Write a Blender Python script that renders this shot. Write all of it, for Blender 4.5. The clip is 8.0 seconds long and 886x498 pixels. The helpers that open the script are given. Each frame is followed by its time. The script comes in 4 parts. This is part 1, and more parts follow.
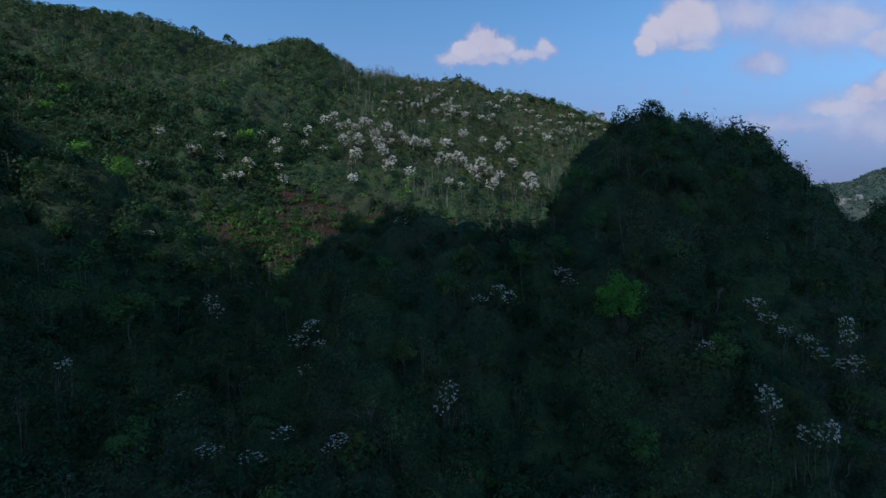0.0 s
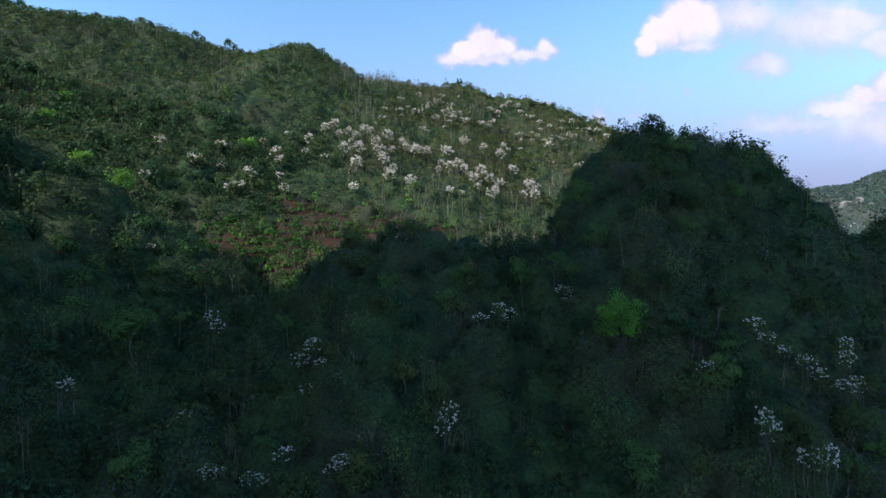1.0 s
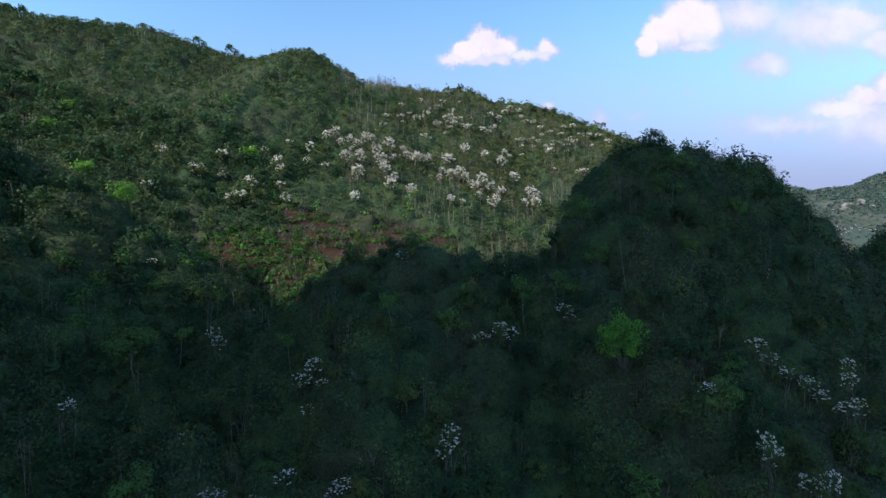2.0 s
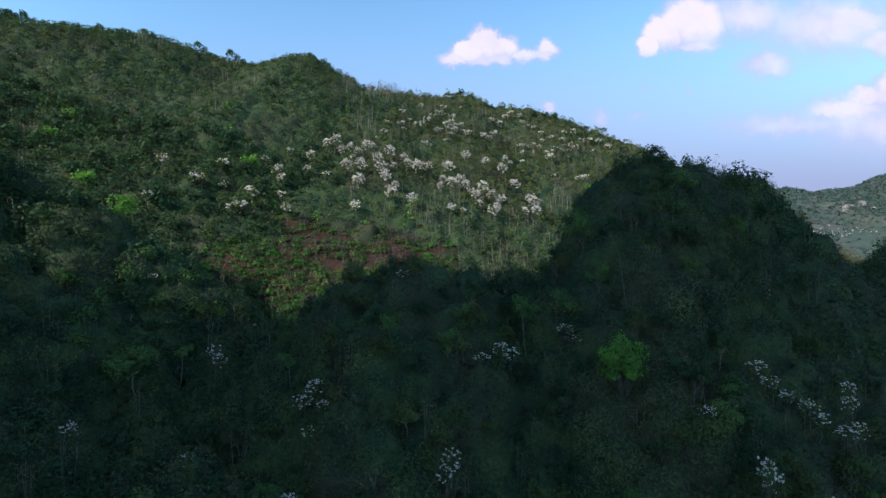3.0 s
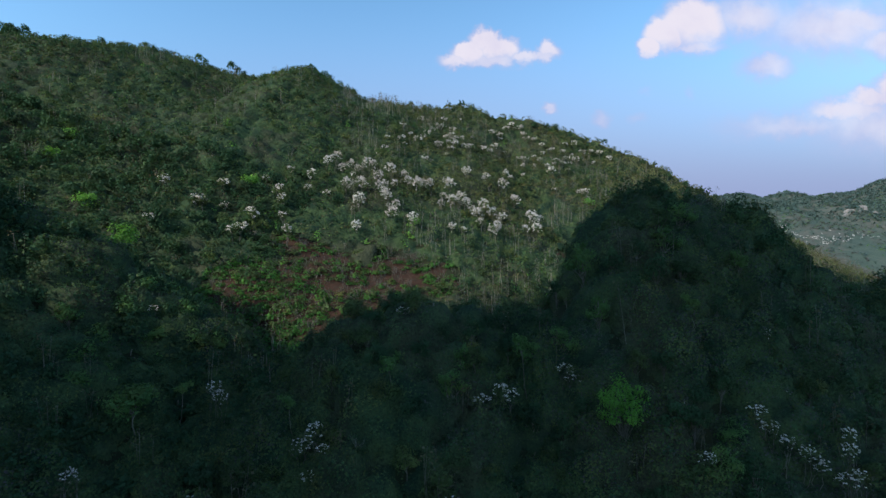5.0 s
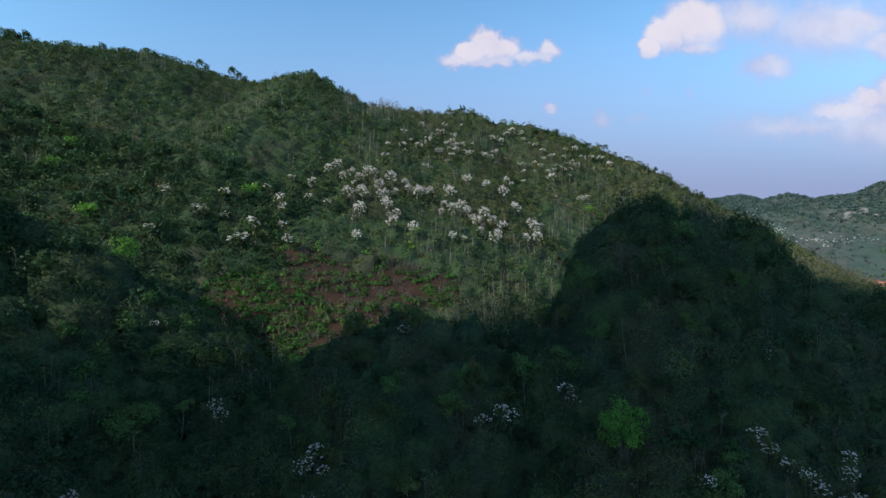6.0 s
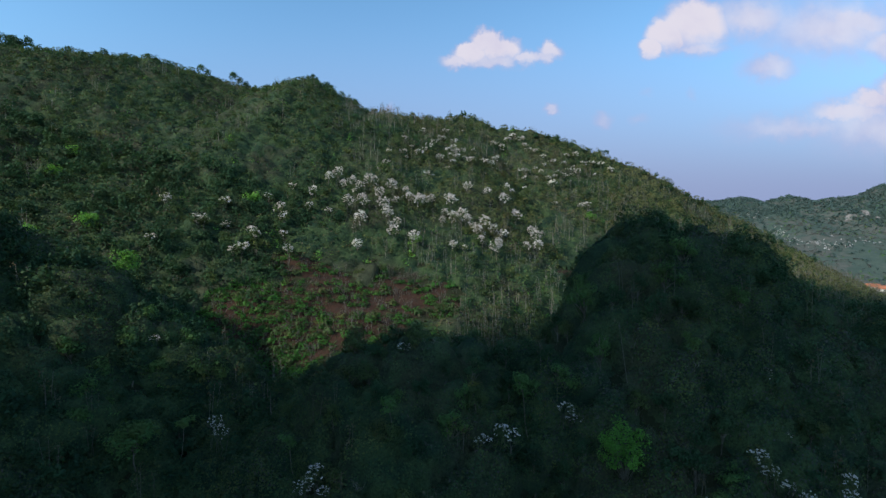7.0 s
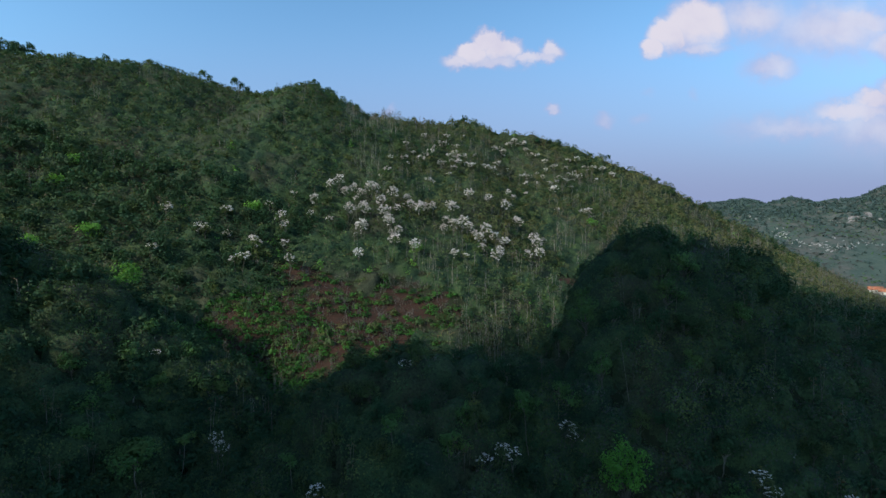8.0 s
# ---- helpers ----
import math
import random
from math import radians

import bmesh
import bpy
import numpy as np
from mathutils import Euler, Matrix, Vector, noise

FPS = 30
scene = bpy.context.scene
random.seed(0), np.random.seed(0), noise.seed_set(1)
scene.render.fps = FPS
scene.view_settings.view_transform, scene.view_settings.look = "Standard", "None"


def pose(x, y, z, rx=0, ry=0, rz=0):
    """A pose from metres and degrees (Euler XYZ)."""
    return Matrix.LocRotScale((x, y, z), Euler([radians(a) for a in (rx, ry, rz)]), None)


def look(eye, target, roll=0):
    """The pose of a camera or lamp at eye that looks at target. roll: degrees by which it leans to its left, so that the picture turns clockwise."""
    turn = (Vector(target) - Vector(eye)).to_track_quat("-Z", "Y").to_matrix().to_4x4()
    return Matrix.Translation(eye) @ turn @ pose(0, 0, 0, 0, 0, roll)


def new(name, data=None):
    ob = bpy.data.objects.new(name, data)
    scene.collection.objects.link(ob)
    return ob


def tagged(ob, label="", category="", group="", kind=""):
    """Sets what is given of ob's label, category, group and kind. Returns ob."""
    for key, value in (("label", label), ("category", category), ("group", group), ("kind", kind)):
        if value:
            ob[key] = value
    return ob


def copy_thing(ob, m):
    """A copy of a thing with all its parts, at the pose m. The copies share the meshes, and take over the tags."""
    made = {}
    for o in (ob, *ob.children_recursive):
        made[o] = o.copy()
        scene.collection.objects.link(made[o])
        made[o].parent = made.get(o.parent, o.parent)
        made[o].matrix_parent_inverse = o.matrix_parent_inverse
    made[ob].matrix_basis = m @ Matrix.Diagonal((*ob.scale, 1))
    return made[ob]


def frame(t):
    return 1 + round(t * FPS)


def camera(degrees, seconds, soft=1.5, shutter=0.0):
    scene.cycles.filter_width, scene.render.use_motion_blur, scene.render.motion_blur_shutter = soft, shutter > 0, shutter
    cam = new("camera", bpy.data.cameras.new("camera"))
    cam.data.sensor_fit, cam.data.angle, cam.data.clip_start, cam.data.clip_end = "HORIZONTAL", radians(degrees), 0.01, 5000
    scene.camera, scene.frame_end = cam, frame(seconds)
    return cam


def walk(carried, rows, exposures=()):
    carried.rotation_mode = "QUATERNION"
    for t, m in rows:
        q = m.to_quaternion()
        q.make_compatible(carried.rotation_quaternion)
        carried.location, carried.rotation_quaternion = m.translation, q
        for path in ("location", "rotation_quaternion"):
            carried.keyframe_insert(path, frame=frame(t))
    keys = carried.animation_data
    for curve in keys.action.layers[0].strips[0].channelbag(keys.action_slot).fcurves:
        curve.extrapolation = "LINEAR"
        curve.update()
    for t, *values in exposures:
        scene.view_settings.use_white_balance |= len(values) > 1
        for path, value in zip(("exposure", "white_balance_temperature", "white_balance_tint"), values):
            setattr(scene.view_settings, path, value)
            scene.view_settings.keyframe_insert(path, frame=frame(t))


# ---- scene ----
cam = camera(83.9, 8.0, soft=1.5)
PATH = [
    (0, (0.224, 1.311, 0.04), (0.201, 3.311, 0.034), -0.2),
    (0.5, (0.179, 1.204, 1.369), (0.155, 3.204, 1.364), -0.1),
    (1, (0.141, 1.097, 2.702), (0.117, 3.097, 2.697), -0.1),
    (1.5, (0.091, 1.137, 4.089), (0.065, 3.137, 4.085), -0.1),
    (3, (0.026, 1.061, 8.789), (-0.003, 3.061, 8.783), 0.0),
    (3.5, (0.128, 1.068, 10.303), (0.097, 3.068, 10.299), -0.0),
    (4, (0.134, 1.136, 11.763), (0.103, 3.135, 11.76), 0.0),
    (4.5, (0.157, 1.106, 13.281), (0.125, 3.106, 13.28), 0.0),
    (6, (0.092, 1.013, 17.963), (0.058, 3.012, 17.962), 0.1),
    (6.5, (0.052, 1.009, 19.446), (0.017, 3.009, 19.447), 0.2),
    (7, (0.119, 1.026, 20.865), (0.082, 3.026, 20.866), 0.2),
    (7.5, (0.141, 1.101, 22.323), (0.101, 3.101, 22.325), 0.2),
    (8, (0.184, 1.205, 23.647), (0.141, 3.204, 23.649), 0.2),
]
walk(cam, [(t, look(eye, target, roll)) for t, eye, target, roll in PATH],
     exposures=[(0.0, 0.35, 5700, 4), (0.3, 0.85, 6200, 6), (0.7, 1.2, 6450, 7), (1.5, 1.22, 6450, 7), (3.5, 1.1, 6400, 4), (8.0, 0.8, 6300, 2)])

# ---------------------------------------------------------------- light
SUN_WAY = Vector((-0.66, -0.51, 0.52)).normalized()
ELEVATION = math.asin(SUN_WAY.z)
AZIMUTH = math.atan2(SUN_WAY.x, SUN_WAY.y)

sun_data = bpy.data.lights.new("sun", "SUN")
sun_data.energy, sun_data.angle, sun_data.color = 2.7, radians(3.0), (1.0, 0.93, 0.82)
sun = new("sun", sun_data)
sun.rotation_euler = SUN_WAY.to_track_quat("Z", "Y").to_euler()


class Nodes:
    """Short hand for building a node tree."""

    def __init__(self, tree):
        self.tree = tree
        tree.nodes.clear()

    def add(self, kind, **settings):
        n = self.tree.nodes.new(kind)
        for key, value in settings.items():
            setattr(n, key, value)
        return n

    def link(self, a, b):
        self.tree.links.new(a, b)

    def put(self, socket, value):
        if isinstance(value, bpy.types.NodeSocket):
            self.link(value, socket)
        else:
            socket.default_value = value

    def math(self, op, a, b=0.0, c=None, clamp=False):
        n = self.add("ShaderNodeMath", operation=op, use_clamp=clamp)
        self.put(n.inputs[0], a)
        self.put(n.inputs[1], b)
        if c is not None:
            self.put(n.inputs[2], c)
        return n.outputs[0]

    def ramp(self, x, lo, hi, out_lo=0.0, out_hi=1.0):
        n = self.add("ShaderNodeMapRange", interpolation_type="SMOOTHSTEP")
        for k, v in zip(range(5), (x, lo, hi, out_lo, out_hi)):
            self.put(n.inputs[k], v)
        return n.outputs[0]

    def mix(self, fac, a, b, blend="MIX"):
        n = self.add("ShaderNodeMix", data_type="RGBA", blend_type=blend)
        self.put(n.inputs[0], fac)
        self.put(n.inputs[6], a)
        self.put(n.inputs[7], b)
        return n.outputs[2]

    def noise(self, vector, scale, detail=3.0, rough=0.55):
        n = self.add("ShaderNodeTexNoise")
        self.put(n.inputs["Vector"], vector)
        n.inputs["Scale"].default_value = scale
        n.inputs["Detail"].default_value = detail
        n.inputs["Roughness"].default_value = rough
        return n.outputs["Fac"]


def rgb(r, g, b):
    return (r, g, b, 1.0)


# sky with fair-weather cumulus: u and v are the tangents of bearing and height, seen northwards
world = bpy.data.worlds.new("sky")
scene.world = world
world.use_nodes = True
w = Nodes(world.node_tree)
sky = w.add("ShaderNodeTexSky", sky_type="NISHITA", sun_disc=False, sun_elevation=ELEVATION, sun_rotation=AZIMUTH,
            altitude=600.0, air_density=1.1, dust_density=0.6, ozone_density=2.0)
coord = w.add("ShaderNodeTexCoord")
split = w.add("ShaderNodeSeparateXYZ")
w.link(coord.outputs["Generated"], split.inputs[0])
north = w.math("MAXIMUM", split.outputs[1], 0.05)
u0, v0 = w.math("DIVIDE", split.outputs[0], north), w.math("DIVIDE", split.outputs[2], north)
plane = w.add("ShaderNodeCombineXYZ")
w.link(u0, plane.inputs[0])
w.link(v0, plane.inputs[1])
billow = w.noise(plane.outputs[0], 30.0, 6.0, 0.58)
swirl = w.noise(plane.outputs[0], 9.0, 4.0, 0.55)
u = w.math("ADD", u0, w.math("MULTIPLY", w.math("SUBTRACT", swirl, 0.5), 0.044))
v = w.math("ADD", v0, w.math("MULTIPLY", w.math("SUBTRACT", billow, 0.5), 0.050))
# u, v, half width, half height, density, softness
CLOUDS = [
    (0.062, 0.414, 0.030, 0.038, 1.0, 0.35), (0.098, 0.402, 0.048, 0.034, 1.0, 0.35), (0.036, 0.394, 0.040, 0.030, 1.0, 0.4), (0.008, 0.378, 0.036, 0.018, 0.9, 0.6),
    (0.150, 0.384, 0.040, 0.020, 0.85, 0.6), (0.198, 0.400, 0.026, 0.026, 0.9, 0.55), (0.182, 0.388, 0.036, 0.016, 0.8, 0.6), (0.080, 0.380, 0.080, 0.018, 0.8, 0.7),
    (0.428, 0.428, 0.040, 0.044, 1.0, 0.35), (0.400, 0.404, 0.028, 0.026, 1.0, 0.4), (0.488, 0.448, 0.078, 0.066, 1.0, 0.4),
    (0.490, 0.405, 0.080, 0.026, 0.8, 0.8), (0.600, 0.462, 0.140, 0.075, 0.85, 0.95), (0.760, 0.440, 0.240, 0.100, 0.85, 0.95), (0.632, 0.366, 0.072, 0.042, 0.75, 0.7),
    (0.800, 0.452, 0.130, 0.050, 0.85, 0.75), (0.880, 0.412, 0.095, 0.055, 0.85, 0.75), (0.800, 0.276, 0.095, 0.034, 0.85, 0.6),
    (0.850, 0.300, 0.060, 0.030, 0.95, 0.5), (0.905, 0.322, 0.075, 0.036, 1.0, 0.45), (0.700, 0.244, 0.210, 0.040, 0.6, 0.98), (0.880, 0.245, 0.210, 0.090, 0.75, 0.95),
    (0.198, 0.284, 0.018, 0.015, 0.7, 0.7), (0.302, 0.262, 0.028, 0.022, 0.5, 0.9), (0.375, 0.262, 0.026, 0.016, 0.28, 0.95), (-0.128, 0.284, 0.020, 0.012, 0.35, 0.95),
    (0.480, 0.314, 0.016, 0.014, 0.22, 0.95), (0.390, 0.318, 0.016, 0.014, 0.18, 0.95),
]
cover = None
for cu, cv, hw, hh, dens, softness in CLOUDS:
    du = w.math("DIVIDE", w.math("SUBTRACT", u, cu), hw)
    dv = w.math("DIVIDE", w.math("SUBTRACT", v, cv), hh)
    r = w.math("SQRT", w.math("ADD", w.math("MULTIPLY", du, du), w.math("MULTIPLY", dv, dv)))
    blob = w.math("MULTIPLY", w.ramp(r, 1.16, 1.0 - softness, 0.0, dens), w.ramp(dv, -1.1, 0.0, 0.30, 1.0))
    cover = blob if cover is None else w.math("MAXIMUM", cover, blob)
# cumulus all round, where the camera never looks
around = w.ramp(w.noise(coord.outputs["Generated"], 5.0, 6.0, 0.6), 0.52, 0.68, 0.0, 0.7)
away = w.ramp(split.outputs[1], 0.45, 0.30)
cover = w.math("MAXIMUM", cover, w.math("MULTIPLY", around, away))
cover = w.math("MULTIPLY", cover, w.ramp(split.outputs[2], 0.0, 0.08))
haze = w.ramp(v0, 0.52, 0.10, 0.0, 1.0)
air = w.mix(haze, w.mix(1.0, sky.outputs[0], rgb(0.88, 1.08, 1.16), "MULTIPLY"), rgb(1.60, 1.84, 3.05))
cloud_colour = w.mix(w.ramp(w.math("ADD", w.math("MULTIPLY", swirl, 0.6), w.math("MULTIPLY", cover, 0.4)), 0.35, 0.75), rgb(2.6, 2.4, 3.6), rgb(4.0, 3.6, 4.2))
background = w.add("ShaderNodeBackground")
w.link(w.mix(cover, air, cloud_colour), background.inputs[0])
background.inputs[1].default_value = 0.112
w.link(background.outputs[0], w.add("ShaderNodeOutputWorld").inputs[0])


# ---------------------------------------------------------------- materials
def material(name):
    m = bpy.data.materials.new(name)
    m.use_nodes = True
    n = Nodes(m.node_tree)
    out = n.add("ShaderNodeOutputMaterial")
    return m, n, out


def foliage(name, dark, mid, light, through_share=0.3, gloss=0.18, drying=0.5):
    """Leaves: three greens, varied from leaf to leaf and from tree to tree, partly letting light through."""
    m, n, out = material(name)
    geo = n.add("ShaderNodeNewGeometry")
    leaf = geo.outputs["Random Per Island"]
    own = n.add("ShaderNodeObjectInfo").outputs["Random"]
    patch = n.ramp(n.noise(geo.outputs["Position"], 0.21, 2.0), 0.32, 0.68)
    stand = n.ramp(n.noise(geo.outputs["Position"], 0.05, 2.0), 0.35, 0.65)
    crown = n.add("ShaderNodeTexVoronoi")
    crown.inputs["Scale"].default_value = 0.23
    n.link(geo.outputs["Position"], crown.inputs["Vector"])
    tone = n.add("ShaderNodeSeparateXYZ")
    n.link(crown.outputs["Color"], tone.inputs[0])
    where = n.math("ADD", n.math("MULTIPLY", leaf, 0.06), n.math("MULTIPLY", patch, 0.25))
    where = n.math("ADD", where, n.math("MULTIPLY", tone.outputs[0], 0.43))
    where = n.math("ADD", where, n.math("ADD", n.math("MULTIPLY", stand, 0.16), n.math("MULTIPLY", own, 0.10)))
    colour = n.mix(n.ramp(where, 0.0, 0.5), rgb(*dark), rgb(*mid))
    colour = n.mix(n.ramp(where, 0.5, 1.0), colour, rgb(*light))
    colour = n.mix(n.ramp(tone.outputs[1], 0.62, 0.95, 0.0, drying), colour, n.mix(1.0, colour, rgb(1.45, 0.95, 0.85), "MULTIPLY"))
    b = n.add("ShaderNodeBsdfPrincipled")
    n.link(colour, b.inputs["Base Color"])
    b.inputs["Roughness"].default_value = 0.7
    b.inputs["Specular IOR Level"].default_value = gloss
    t = n.add("ShaderNodeBsdfTranslucent")
    n.link(n.mix(0.5, colour, rgb(1.0, 1.0, 0.4), "MULTIPLY"), t.inputs[0])
    s = n.add("ShaderNodeMixShader")
    s.inputs[0].default_value = through_share
    n.link(b.outputs[0], s.inputs[1])
    n.link(t.outputs[0], s.inputs[2])
    n.link(s.outputs[0], out.inputs[0])
    return m


def rough_surface(name, a, b_, c, scale, bump=0.4, rough=0.9):
    """Bark, rock, soil: two scales of mottling and a relief."""
    m, n, out = material(name)
    geo = n.add("ShaderNodeNewGeometry")
    big = n.noise(geo.outputs["Position"], scale, 4.0)
    fine = n.noise(geo.outputs["Position"], scale * 9, 4.0, 0.65)
    colour = n.mix(n.ramp(big, 0.35, 0.65), rgb(*a), rgb(*b_))
    colour = n.mix(n.ramp(fine, 0.45, 0.75), colour, rgb(*c))
    b = n.add("ShaderNodeBsdfPrincipled")
    n.link(colour, b.inputs["Base Color"])
    b.inputs["Roughness"].default_value = rough
    b.inputs["Specular IOR Level"].default_value = 0.2
    bp = n.add("ShaderNodeBump")
    bp.inputs["Strength"].default_value = bump
    n.link(fine, bp.inputs["Height"])
    n.link(bp.outputs[0], b.inputs["Normal"])
    n.link(b.outputs[0], out.inputs[0])
    return m


LEAF_DARK = foliage("evergreen_leaves", (0.014, 0.038, 0.021), (0.032, 0.074, 0.034), (0.068, 0.125, 0.046))
LEAF_MID = foliage("broadleaf_leaves", (0.028, 0.058, 0.024), (0.066, 0.104, 0.037), (0.128, 0.160, 0.050))
LEAF_FRESH = foliage("fresh_spring_leaves", (0.070, 0.185, 0.034), (0.150, 0.320, 0.056), (0.250, 0.430, 0.100), 0.4, drying=0.0)
LEAF_DRY = foliage("dry_season_leaves", (0.058, 0.058, 0.034), (0.092, 0.087, 0.050), (0.135, 0.120, 0.072))
LEAF_CROP = foliage("crop_leaves", (0.024, 0.082, 0.017), (0.046, 0.132, 0.024), (0.078, 0.180, 0.034), 0.3, drying=0.0)
PETALS = foliage("white_petals", (0.54, 0.47, 0.48), (0.70, 0.62, 0.63), (0.84, 0.79, 0.79), 0.3, 0.2, 0.0)
# far growth is paled and turned bluish to put air haze in its colour
LEAF_HAZED = foliage("hazed_distant_leaves", (0.052, 0.084, 0.080), (0.072, 0.110, 0.100), (0.098, 0.136, 0.112), 0.3, drying=0.1)
SCRUB_HAZED = foliage("distant_scrub", (0.066, 0.076, 0.074), (0.084, 0.090, 0.084), (0.108, 0.108, 0.096), 0.2, drying=0.3)
LEAF_OLIVE = foliage("olive_leaves", (0.066, 0.086, 0.034), (0.112, 0.130, 0.052), (0.160, 0.172, 0.074), 0.3)
LEAF_LIME = foliage("pale_green_leaves", (0.050, 0.110, 0.036), (0.085, 0.165, 0.052), (0.125, 0.215, 0.070), 0.35)
TWIGS = foliage("bare_twigs", (0.040, 0.041, 0.044), (0.064, 0.062, 0.063), (0.096, 0.088, 0.084), 0.1, drying=0.3)
DRY_GRASS = foliage("dry_grass", (0.100, 0.112, 0.048), (0.150, 0.156, 0.064), (0.205, 0.200, 0.088), 0.3, drying=0.1)
BARK = rough_surface("grey_bark", (0.11, 0.10, 0.085), (0.18, 0.165, 0.145), (0.07, 0.06, 0.05), 1.5)
PALE_BARK = rough_surface("pale_bark", (0.17, 0.155, 0.135), (0.25, 0.23, 0.20), (0.12, 0.105, 0.09), 1.5)


def mass_material():
    """Mixed undergrowth in the mass: greens and dry browns in patches, mottled leaf by leaf, with shade painted between
    the leaves.
    """
    m, n, out = material("mixed_undergrowth")
    pos = n.add("ShaderNodeNewGeometry").outputs["Position"]
    stand, clump, leaf = n.noise(pos, 0.045, 3.0), n.noise(pos, 0.24, 3.0), n.noise(pos, 2.6, 3.0, 0.7)
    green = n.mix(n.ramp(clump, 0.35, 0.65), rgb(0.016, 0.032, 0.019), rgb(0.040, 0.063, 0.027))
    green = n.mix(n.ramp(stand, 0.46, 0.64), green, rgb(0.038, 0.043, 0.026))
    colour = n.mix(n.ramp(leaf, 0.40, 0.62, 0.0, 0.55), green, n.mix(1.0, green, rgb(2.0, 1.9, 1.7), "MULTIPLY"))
    # near black in the low spots of the relief stands for shade
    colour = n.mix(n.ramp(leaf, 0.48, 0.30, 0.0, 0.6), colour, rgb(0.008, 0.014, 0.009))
    b = n.add("ShaderNodeBsdfPrincipled")
    n.link(colour, b.inputs["Base Color"])
    b.inputs["Roughness"].default_value = 0.85
    b.inputs["Specular IOR Level"].default_value = 0.1
    bp = n.add("ShaderNodeBump")
    bp.inputs["Strength"].default_value = 0.9
    bp.inputs["Distance"].default_value = 0.35
    n.link(leaf, bp.inputs["Height"])
    n.link(bp.outputs[0], b.inputs["Normal"])
    n.link(b.outputs[0], out.inputs[0])
    return m


MASS = mass_material()
ROCK = rough_surface("limestone", (0.14, 0.13, 0.13), (0.23, 0.21, 0.205), (0.07, 0.065, 0.06), 0.12)
ROOF = rough_surface("clay_roof", (0.32, 0.11, 0.06), (0.42, 0.17, 0.09), (0.22, 0.08, 0.05), 0.8)
PLASTER = rough_surface("plaster", (0.60, 0.55, 0.48), (0.70, 0.66, 0.60), (0.45, 0.41, 0.36), 0.5, 0.1)

# ---------------------------------------------------------------- the lie of the land
SOIL_PATCHES = [(-57.0, 130.0, 9.0, 9.0), (-32.0, 135.0, 25.0, 18.0), (-13.0, 149.0, 16.0, 9.0), (-42.0, 149.0, 15.0, 6.0), (46.0, 182.0, 8.0, 5.0)]


def value_noise(x, y, seed=0):
    """Smooth noise from -1 to 1 on a unit lattice."""
    xi, yi = np.floor(x), np.floor(y)
    fx, fy = x - xi, y - yi
    fx, fy = fx * fx * (3 - 2 * fx), fy * fy * (3 - 2 * fy)

    def lattice(a, b):
        k = np.sin(a * 127.1 + b * 311.7 + seed * 74.7) * 43758.5453
        return 2 * (k - np.floor(k)) - 1

    top = lattice(xi, yi) * (1 - fx) + lattice(xi + 1, yi) * fx
    low = lattice(xi, yi + 1) * (1 - fx) + lattice(xi + 1, yi + 1) * fx
    return top * (1 - fy) + low * fy


def bell(x, centre, width):
    return np.exp(-((x - centre) / width) ** 2)


def soft_max(parts, k):
    stack = np.stack(parts)
    top = stack.max(0)
    return top + k * np.log(np.exp((stack - top) / k).sum(0))


def crest_line(x):
    return 298 + np.clip(-85 - x, 0, 400) * -0.44


def main_hill(x, y):
    crest_x = [-600, -300, -215, -160, -122, -106, -84, -48, -20, 8, 75, 110, 145, 180, 215, 250, 330, 600]
    crest_z = [146, 134, 116, 118, 109, 107, 117, 101, 96, 101, 82, 69, 50, 33, 14, -6, -32, -40]
    crest = np.interp(x, crest_x, crest_z)
    ridge_y = crest_line(x)
    foot_y = np.interp(x, [-200, -110, -60, 0, 60, 150, 300], [95, 108, 122, 128, 136, 150, 170])
    foot_z = -7.0 - 0.10 * np.clip(x, 0, 300)
    t = np.clip((y - foot_y) / (ridge_y - foot_y), -1, 1)
    power = np.clip(1.0 - 0.009 * x, 0.72, 1.5)
    rise = np.where(t > 0, 1 - (1 - np.clip(t, 0, 1)) ** power, t * 0.55)
    front = foot_z + (crest - foot_z) * rise
    return front - 0.45 * np.clip(y - ridge_y, 0, 600)


def left_spur(x, y):
    rise = 0.49 * (np.clip(y, 60, 104) - 95) - 0.4 * np.clip(y - 104, 0, 60) - 0.5 * np.clip(60 - y, 0, 90)
    # last term: an unseen knoll off to the left, added to shade this slope
    return np.minimum(1.4 + 0.71 * np.clip(-65 - x, -200, 10) + 0.32 * np.clip(-75 - x, 0, 60) + rise + 15 * bell(x, -99, 13) * bell(y, 86, 16), 120)


def near_crest(x):
    return 88.5 + 14 * bell(x, 47, 30) + 18 * bell(x, 112, 40)


